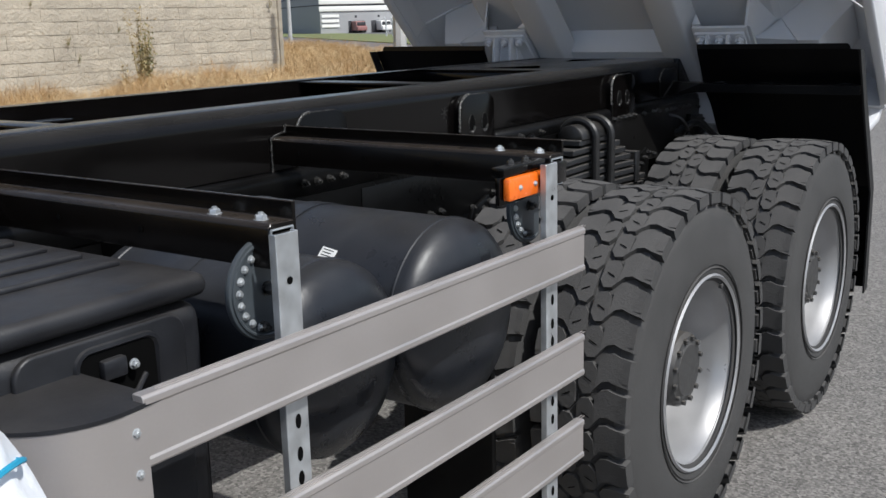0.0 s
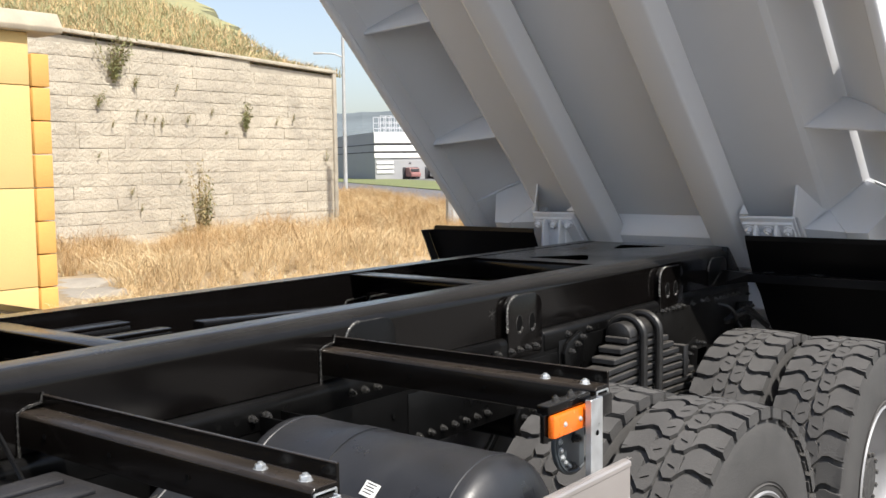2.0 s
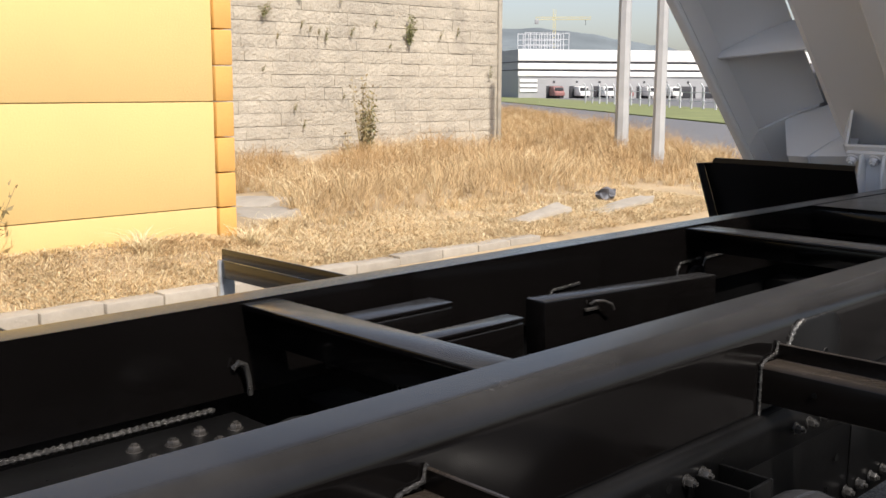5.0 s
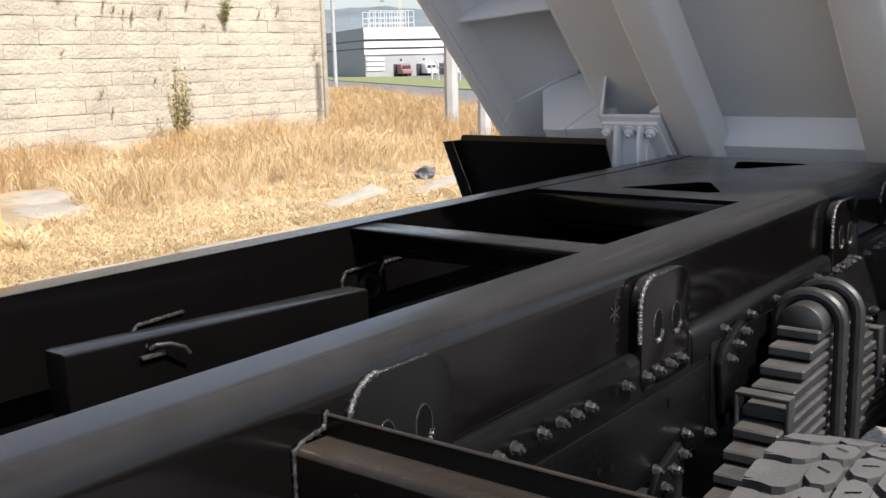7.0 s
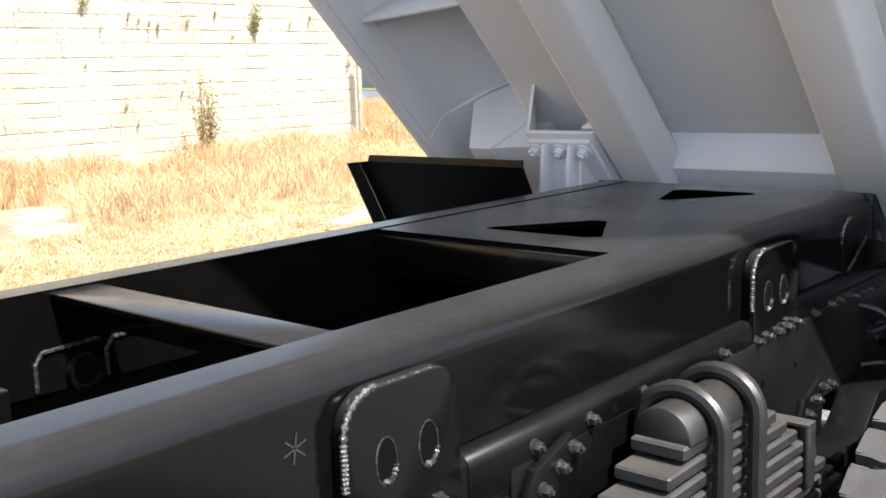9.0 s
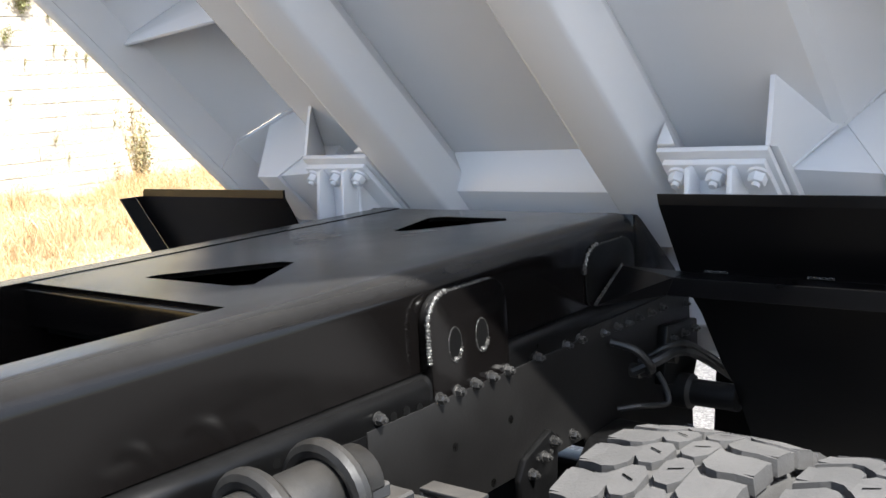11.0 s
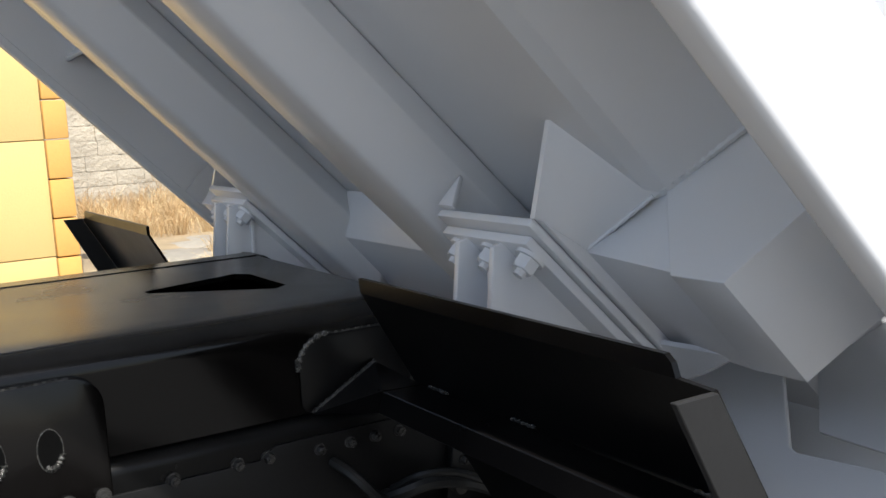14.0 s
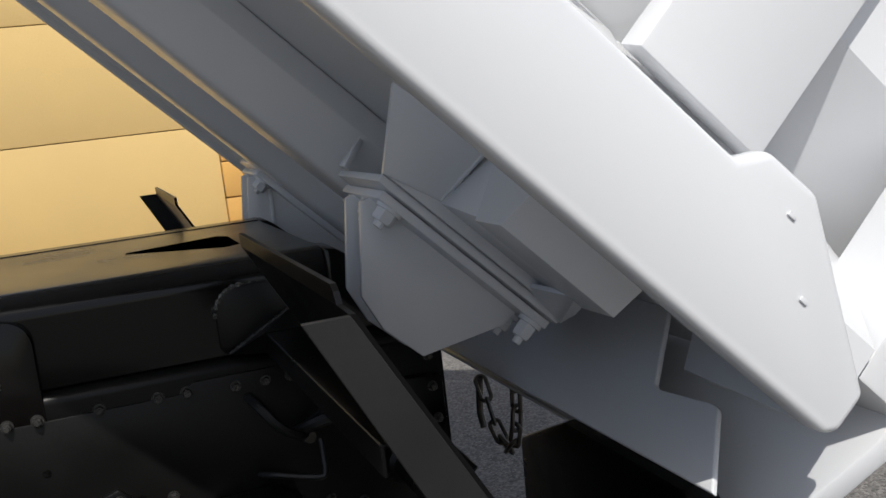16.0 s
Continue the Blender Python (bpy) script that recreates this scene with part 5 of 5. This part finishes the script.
DISH = mesh_of("wheel", lathe([(0.30, 0.302), (0.306, 0.310), (0.300, 0.316), (0.285, 0.305), (0.270, 0.288), (0.22, 0.280), (0.13, 0.262), (0.105, 0.255), (0.098, 0.235), (0.104, 0.205), (0.115, 0.17), (0.118, 0.0), (0.10, 0.0), (0.09, 0.245), (0.005, 0.27), (-0.005, 0.31), (0.0, 0.302), (0.01, 0.29), (0.12, 0.275), (0.28, 0.295)], 72), RIM, 40)
HUBM = mesh_of("hub", lathe([(0.11, 0.0), (0.11, 0.150), (0.135, 0.148), (0.142, 0.135), (0.150, 0.125), (0.230, 0.120), (0.243, 0.108), (0.245, 0.088), (0.250, 0.082), (0.252, 0.0)], 40), HUB)
NUT = mesh_of("wheel_nut", join(lathe([(0, 0), (0, 0.019), (0.006, 0.019), (0.006, 0.0145), (0.03, 0.013), (0.034, 0.008), (0.034, 0)], 6)), HUB)
CAPN = mesh_of("hub_bolt", lathe([(0, 0), (0, 0.0095), (0.010, 0.0095), (0.012, 0.007), (0.012, 0)], 6), HUB)


def wheels():
    rng = random.Random(2)
    for sx in (1, -1):
        for y in (-0.012, 1.365):
            for inner in (0, 1):
                turn = Matrix.Identity(4) if sx > 0 else MIRX
                if inner:
                    base = Matrix.Translation((sx * 1.030, y, 0.534)) @ turn @ MIRX @ Matrix.Rotation(rng.uniform(0, 6), 4, "X")
                else:
                    base = Matrix.Translation((sx * 1.085, y, 0.534)) @ turn @ Matrix.Rotation(rng.uniform(0, 6), 4, "X")
                w = put("wheel", DISH, base, truck, "silver steel wheel with a lugged dump-truck tyre")
                put("tyre", TYRE, Matrix.Identity(4), w, "dusty black block-tread tyre")
                if not inner and sx > 0:
                    put("hub", HUBM, Matrix.Identity(4), w, "dark grey hub with bolts")
                    for k in range(10):
                        a = 2 * math.pi * k / 10
                        put("wheel_nut", NUT, Matrix.Translation((0.118, 0.1675 * math.cos(a), 0.1675 * math.sin(a))), w)
                    for k in range(12):
                        a = 2 * math.pi * (k + 0.5) / 12
                        put("hub_bolt", CAPN, Matrix.Translation((0.2425, 0.104 * math.cos(a), 0.104 * math.sin(a))), w)
                if not inner:
                    put("valve", CAPN, Matrix.Translation((0.285, 0.0, 0.29)), w)


wheels()


# ---- mudguards ----
def flap_y(z):
    """The flap leans back round the tyre, then hangs straight."""
    return 1.83 + 0.553 * max(0.0, 1.47 - max(z, 0.8))


def mudguards():
    for sx in (1, -1):
        # outline by height: inner edge, outer edge
        rows = [(1.492, 0.607, 1.303), (1.484, 0.608, 1.313), (1.468, 0.609, 1.318), (1.464, 0.609, 1.366), (1.27, 0.612, 1.366), (1.193, 0.630, 1.366), (1.06, 0.641, 1.366), (1.0, 0.655, 1.366), (0.8, 0.66, 1.366), (0.30, 0.66, 1.372)]
        bm = bmesh.new()
        front = [[bm.verts.new((x * sx, flap_y(z), z)) for x in (a, b)] for z, a, b in rows]
        back = [[bm.verts.new((x * sx, flap_y(z) + 0.008, z)) for x in (a, b)] for z, a, b in rows]
        for k in range(len(rows) - 1):
            bm.faces.new((front[k][0], front[k][1], front[k + 1][1], front[k + 1][0]))
            bm.faces.new((back[k][0], back[k + 1][0], back[k + 1][1], back[k][1]))
            for e in (0, 1):
                bm.faces.new((front[k][e], front[k + 1][e], back[k + 1][e], back[k][e]))
        bm.faces.new((front[0][0], back[0][0], back[0][1], front[0][1]))
        bm.faces.new((front[-1][0], front[-1][1], back[-1][1], back[-1][0]))
        fl = part("mud_flap", bm, RUBFLAP, truck, "large flat black rear mud flap", 12)
        # turned edge along the outer side
        out = [(flap_y(z), z) for z in (1.464, 1.2, 1.0, 0.8, 0.30)]
        inn = [(y - 0.058, z - (0.0 if z > 1.4 else 0.02)) for y, z in reversed(out)]
        part("flap_edge", prism(out + inn, "x", *sorted((1.3655 * sx, 1.375 * sx)), 0.001, 1), EDGEGREY, fl)
        if sx < 0:
            continue
        bar = [(1.850, 1.262), (1.856, 1.262), (1.856, 1.298), (flap_y(1.304) - 0.002, 1.298), (flap_y(1.304) - 0.002, 1.304), (1.850, 1.304)]
        part("carrier_bar", prism(bar, "x", *sorted((0.61 * sx, 1.365 * sx)), 0.0015, 1), RUBFLAP, fl)
        bm = bmesh.new()
        for p in ((0.453, 1.80, 1.235), (0.453, 1.93, 1.308), (0.61, 1.849, 1.263), (0.63, 1.849, 1.305), (0.64, 1.918, 1.305), (0.453, 1.92, 1.26)):
            bm.verts.new((p[0] * sx, p[1], p[2]))
        bmesh.ops.convex_hull(bm, input=bm.verts)
        part("carrier_foot", bm, RUBFLAP, fl, "", 14)
        if sx > 0:
            weld([(0.455, 1.800, 1.238), (0.455, 1.93, 1.310)], 0.004, fl)
            for x in (0.70, 0.93, 1.29):
                part("tack_weld", tube([(x - 0.028 + 0.007 * i, flap_y(1.308) - 0.006, 1.308 + 0.002 * (i % 2)) for i in range(9)], 0.003, 6), WELD, fl)


mudguards()


# ---- the tipped body: local x across, y down the slope, z square to the floor ----
TIP = Matrix.Rotation(radians(-45), 4, "X")


def bpart(name, bm, parent, label="", material=WHITE, angle=30):
    return part(name, shifted(bm, TIP), material, parent, label, angle)


STUDW = mesh_of("rivet", box(0, 0.010, -0.010, 0.010, -0.005, 0.005, 0.002), WHITE)


def dump_body():
    S0 = -3.9
    # hull: flat floor, turned-up sides, upright walls
    outer = [(-1.15, 4.15), (-1.15, 3.15), (-1.01, 2.932), (-0.932, 2.812), (-0.88, 2.732), (-0.85, 2.715), (0.85, 2.715), (0.88, 2.732), (0.932, 2.812), (1.01, 2.932), (1.15, 3.15), (1.15, 4.15)]
    inner = [(x - math.copysign(0.008, x) if abs(x) > 1 else x * 0.99, z + (0.008 if z < 3.3 else 0)) for x, z in reversed(outer)]
    body = bpart("dump_body", prism(outer + inner, "y", S0, 1.10), truck, "white painted steel dump body, tipped up", angle=12)
    bpart("front_wall", box(-1.19, 1.19, S0 - 0.02, S0, 2.75, 4.4, 0.004), body)
    bpart("tailgate", prism([(-1.19, 2.45), (1.19, 2.45), (1.275, 2.655), (1.275, 4.10), (-1.275, 4.10), (-1.275, 2.655)], "y", 1.106, 1.15, 0.008), body, "white tailgate plate")
    for sx in (1, -1):
        # long beams: flat foot, sloping outer flank
        i, o = (0.285, 0.445) if sx > 0 else (0.315, 0.468)
        pr = [(i, 2.714), (i - 0.036, 2.66), (i - 0.006, 2.566), (i, 2.558), (i + 0.012, 2.553), (o - 0.014, 2.553), (o, 2.558), (o + 0.006, 2.57), (o + 0.038, 2.66), (o + 0.01, 2.714)]
        bpart("floor_beam", prism([(x * sx, z) for x, z in pr], "y", S0 + 0.3, 0.74, 0.003, 1), body, "white box-section floor beam", angle=25)
        bpart("beam_tail", prism([(0.74, 2.71), (0.74, 2.555), (0.80, 2.60), (0.86, 2.71)], "x", *sorted(((i + 0.01) * sx, (o - 0.004) * sx)), 0.003), body)
        # lower side panel, its folded outer skirt and the cross ribs between
        bpart("side_panel", prism([(x * sx, n) for x, n in ((1.308, 2.61), (1.315, 2.61), (1.315, 2.745), (1.145, 2.882), (1.034, 2.942), (1.029, 2.930), (1.138, 2.868), (1.308, 2.73))], "y", S0, 0.44), body, angle=20)
        bpart("side_panel", prism([(x * sx, n) for x, n in ((1.308, 2.61), (1.315, 2.61), (1.315, 2.745), (1.145, 2.882), (1.058, 2.929), (1.053, 2.918), (1.138, 2.868), (1.308, 2.73))], "y", 0.452, 0.968), body, angle=20)
        sk = [(S0, 2.585), (0.93, 2.585), (0.952, 2.602), (0.955, 2.668), (0.702, 2.836), (0.603, 2.834), (0.568, 2.793), (S0, 2.793)]
        k = bpart("side_skirt", prism(sk, "x", *sorted((1.312 * sx, 1.364 * sx)), 0.014, 4), body, "sunlit white lower side skirt", angle=40)
        for s, n in ((0.683, 2.786), (0.774, 2.709)):
            put("rivet", STUDW, TIP @ Matrix.Translation((1.364 * sx, s, n)) @ (Matrix.Identity(4) if sx > 0 else MIRX) @ Matrix.Diagonal((0.4, 0.7, 0.7, 1)), k)
        if sx > 0:
            bpart("reflector", box(1.1505, 1.152, 0.22, 0.310, 2.925, 3.01, 0), body, "yellow square reflective sticker", FARSTICK)
        for s in (-3.47, -2.63, -1.79, -0.95, -0.11):
            bpart("cross_rib", prism([(x * sx, n) for x, n in ((0.868, 2.730), (1.307, 2.68), (1.307, 2.726), (1.137, 2.864), (1.04, 2.918), (1.008, 2.926), (0.934, 2.814))], "y", s, s + 0.012, 0.002), body)
            if sx > 0:
                bpart("weld_seam", tube([Vector((0.875, s - 0.002, 2.728)).lerp(Vector((0.998, s - 0.002, 2.912)), q / 20) for q in range(21)], 0.005, 6, wobble=0.2), body)
        # wall posts with pressed outline
        for s in (-2.93, -2.09, -1.25, -0.41, 0.43):
            bpart("wall_post", prism([(1.15 * sx, s - 0.01), (1.20 * sx, s), (1.20 * sx, s + 0.265), (1.15 * sx, s + 0.275)], "z", 2.885, 4.15, 0.006), body)
        bpart("wall_post", prism([(1.15 * sx, 0.95), (1.30 * sx, 0.985), (1.30 * sx, 1.105), (1.15 * sx, 1.14)], "z", 2.7, 4.15, 0.008), body)
        if sx > 0:
            bpart("reflector", shifted(box(0, 0.002, -0.035, 0.035, -0.035, 0.035, 0), Matrix.Translation((1.301, 1.045, 3.07)) @ Matrix.Rotation(radians(45), 4, "X")), body, "amber diamond reflective sticker", ORANGE)
        bpart("top_rail", box(*sorted((1.15 * sx, 1.34 * sx)), S0, 1.05, 4.15, 4.28, 0.015), body)
        # rear box gusset between floor and skirt
        g = bpart("rear_gusset", prism([(0.868 * sx, 2.738), (0.990 * sx, 2.576), (1.092 * sx, 2.577), (1.20 * sx, 2.815), (1.137 * sx, 2.862), (1.010 * sx, 2.932), (0.927 * sx, 2.825)], "y", 0.458, 0.705, 0.0015), body, "white folded rear corner gusset", angle=20)
        bpart("inner_gusset", prism([(0.772 * sx, 2.60), (0.985 * sx, 2.585), (0.985 * sx, 2.60), (0.872 * sx, 2.745), (0.78 * sx, 2.725)], "y", 0.464, 0.725, 0.0015), body)
        bm = bmesh.new()
        A, B, C, D = Vector((0.766, 0.268, 2.716)), Vector((0.868, 0.455, 2.726)), Vector((0.776, 0.466, 2.604)), Vector((0.766, 0.351, 2.578))
        lay = []
        for dep in (0.0, -0.012):
            lay.append([[bm.verts.new(((A.lerp(B, u / 6).lerp(D.lerp(C, u / 6), w / 6).x + dep) * sx, *A.lerp(B, u / 6).lerp(D.lerp(C, u / 6), w / 6).yz)) for w in range(7)] for u in range(7)])
        for g_ in lay:
            for u in range(6):
                for w in range(6):
                    bm.faces.new((g_[u][w], g_[u + 1][w], g_[u + 1][w + 1], g_[u][w + 1]))
        for k in range(6):
            for u in (0, 6):
                bm.faces.new((lay[0][u][k], lay[0][u][k + 1], lay[1][u][k + 1], lay[1][u][k]))
                bm.faces.new((lay[0][k][u], lay[0][k + 1][u], lay[1][k + 1][u], lay[1][k][u]))
        bpart("seat_gusset", bm, body, angle=40)
        for path, r in ((((0.776, 0.464, 2.606), (0.868, 0.450, 2.722)), 0.004), (((0.869, 0.452, 2.728), (0.930, 0.452, 2.812), (1.008, 0.450, 2.930)), 0.0065)):
            pts = []
            for u, v in zip(path, path[1:]):
                pts += [Vector(u).lerp(Vector(v), q / 14) for q in range(14)]
            if sx > 0:
                bpart("weld_seam", tube([(p.x, p.y, p.z) for p in pts], r, 6, wobble=0.2), g)
        # small flare between hinge seat and corner gusset
        bm = bmesh.new()
        for dep in (0.0, 0.008):
            for p in ((0.767, 0.70, 2.580), (0.945, 0.706, 2.592), (0.888, 0.760, 2.610), (0.830, 0.785, 2.587), (0.776, 0.798, 2.566)):
                bm.verts.new((p[0] * sx, p[1] - 0.3 * dep, p[2] + dep))
        bmesh.ops.convex_hull(bm, input=bm.verts)
        bpart("flare_plate", bm, body)
        bpart("seat_strip", prism([(0.355, 2.5785), (0.735, 2.5785), (0.735, 2.604), (0.47, 2.604)], "x", *sorted((0.762 * sx, 0.782 * sx)), 0.002), body)
        # rear closing plate of the corner
        bpart("closing_plate", prism([(0.95 * sx, 2.613), (1.11 * sx, 2.609), (1.310 * sx, 2.60), (1.310 * sx, 2.73), (1.137 * sx, 2.866), (1.01 * sx, 2.93), (0.932 * sx, 2.812), (0.88 * sx, 2.735)], "y", 0.962, 0.972, 0.002), body)
        # hinge seat on the body
        bpart("hinge_seat", box(*sorted((0.485 * sx, 0.765 * sx)), 0.350, 0.80, 2.562, 2.578, 0.003), body)
        bpart("corner_gusset", prism([(0.487 * sx, 2.578), (0.535 * sx, 2.578), (0.487 * sx, 2.650)], "y", 0.338, 0.349, 0.001), body)
        # bracket on the chassis
        br = part("hinge_bracket", shifted(box(*sorted((0.50 * sx, 0.755 * sx)), 0.372, 0.79, 2.540, 2.558, 0.003), TIP), WHITE, truck, "white hinge bracket with large bolts")
        side = [(2.045, 1.525), (2.085, 1.535), (2.345, 1.275), (2.30, 1.245), (2.13, 1.215), (2.06, 1.28), (2.025, 1.35)]
        for x in (0.566, 0.672):
            part("bracket_web", prism(side, "x", *sorted((x * sx, (x + 0.014) * sx)), 0.003), WHITE, br)
        part("bracket_face", prism([(0.558 * sx, 1.25), (0.68 * sx, 1.25), (0.68 * sx, 1.50), (0.558 * sx, 1.50)], "y", 2.10, 2.112, 0.003), WHITE, br)
        for x in (0.534, 0.630, 0.733):
            put("bolt", BOLTW, TIP @ Matrix.Translation((x * sx, 0.408, 2.540)) @ DOWNZ @ Matrix.Diagonal((0.75, 1.08, 1.08, 1)), br)
            put("bolt", BOLTW, TIP @ Matrix.Translation((x * sx, 0.765, 2.540)) @ DOWNZ, br)
    # transverse rear members between the beams
    bpart("rear_cross_beam", prism([(0.505, 2.712), (0.575, 2.612), (0.80, 2.600), (0.83, 2.712)], "x", -0.312, 0.284, 0.004), body, angle=20)
    edge = [(0.822, 2.714), (0.914, 2.580), (0.924, 2.565), (0.942, 2.558)] + arc(1.096, 2.541, 0.030, 95, 25, 6) + [(1.215, 2.44)]
    bpart("rear_apron", prism(edge + [(-x, n) for x, n in reversed(edge)], "y", 0.946, 0.958, 0.003), body, "white rear apron plate with rounded corners", angle=20)
    part("rear_lamp_carrier", prism([(0.44, 0.62), (1.16, 0.62), (1.16, 1.0), (1.12, 1.03), (0.70, 1.03), (0.46, 0.93)], "y", 2.40, 2.46, 0.012), CHASSIS, truck, "black rear lamp carrier")
    # hanging tow chain
    pts = [(-0.28, 2.60, 0.86), (-0.24, 2.60, 0.80), (-0.20, 2.60, 0.74), (-0.15, 2.60, 0.70), (-0.10, 2.60, 0.69), (-0.06, 2.60, 0.72), (-0.035, 2.60, 0.77), (-0.02, 2.60, 0.83), (-0.01, 2.60, 0.89), (0.0, 2.60, 0.95), (0.0, 2.60, 1.01)]
    chain = None
    for i, (a, b) in enumerate(zip(pts, pts[1:])):
        a, b = Vector(a), Vector(b)
        m = Matrix.Translation((a + b) / 2) @ (b - a).to_track_quat("X", "Z").to_matrix().to_4x4() @ Matrix.Rotation(radians(90 * (i % 2) + 20), 4, "X")
        ring = [(0.024 * math.copysign(1, math.cos(t)) + 0.016 * math.cos(t), 0.016 * math.sin(t), 0) for t in np.linspace(0, 6.283, 21)[:-1]]
        bm = shifted(tube(ring, 0.0065, 6, True), m)
        if chain is None:
            chain = part("chain", bm, CHAIN, body, "rusty steel chain hanging at the tail")
        else:
            part("chain_link", bm, CHAIN, chain)
    part("chain_hook", tube([(-0.28, 2.60, 0.86), (-0.30, 2.60, 0.80), (-0.31, 2.60, 0.74), (-0.29, 2.60, 0.70)], 0.011, 8), CHAIN, chain)


dump_body()
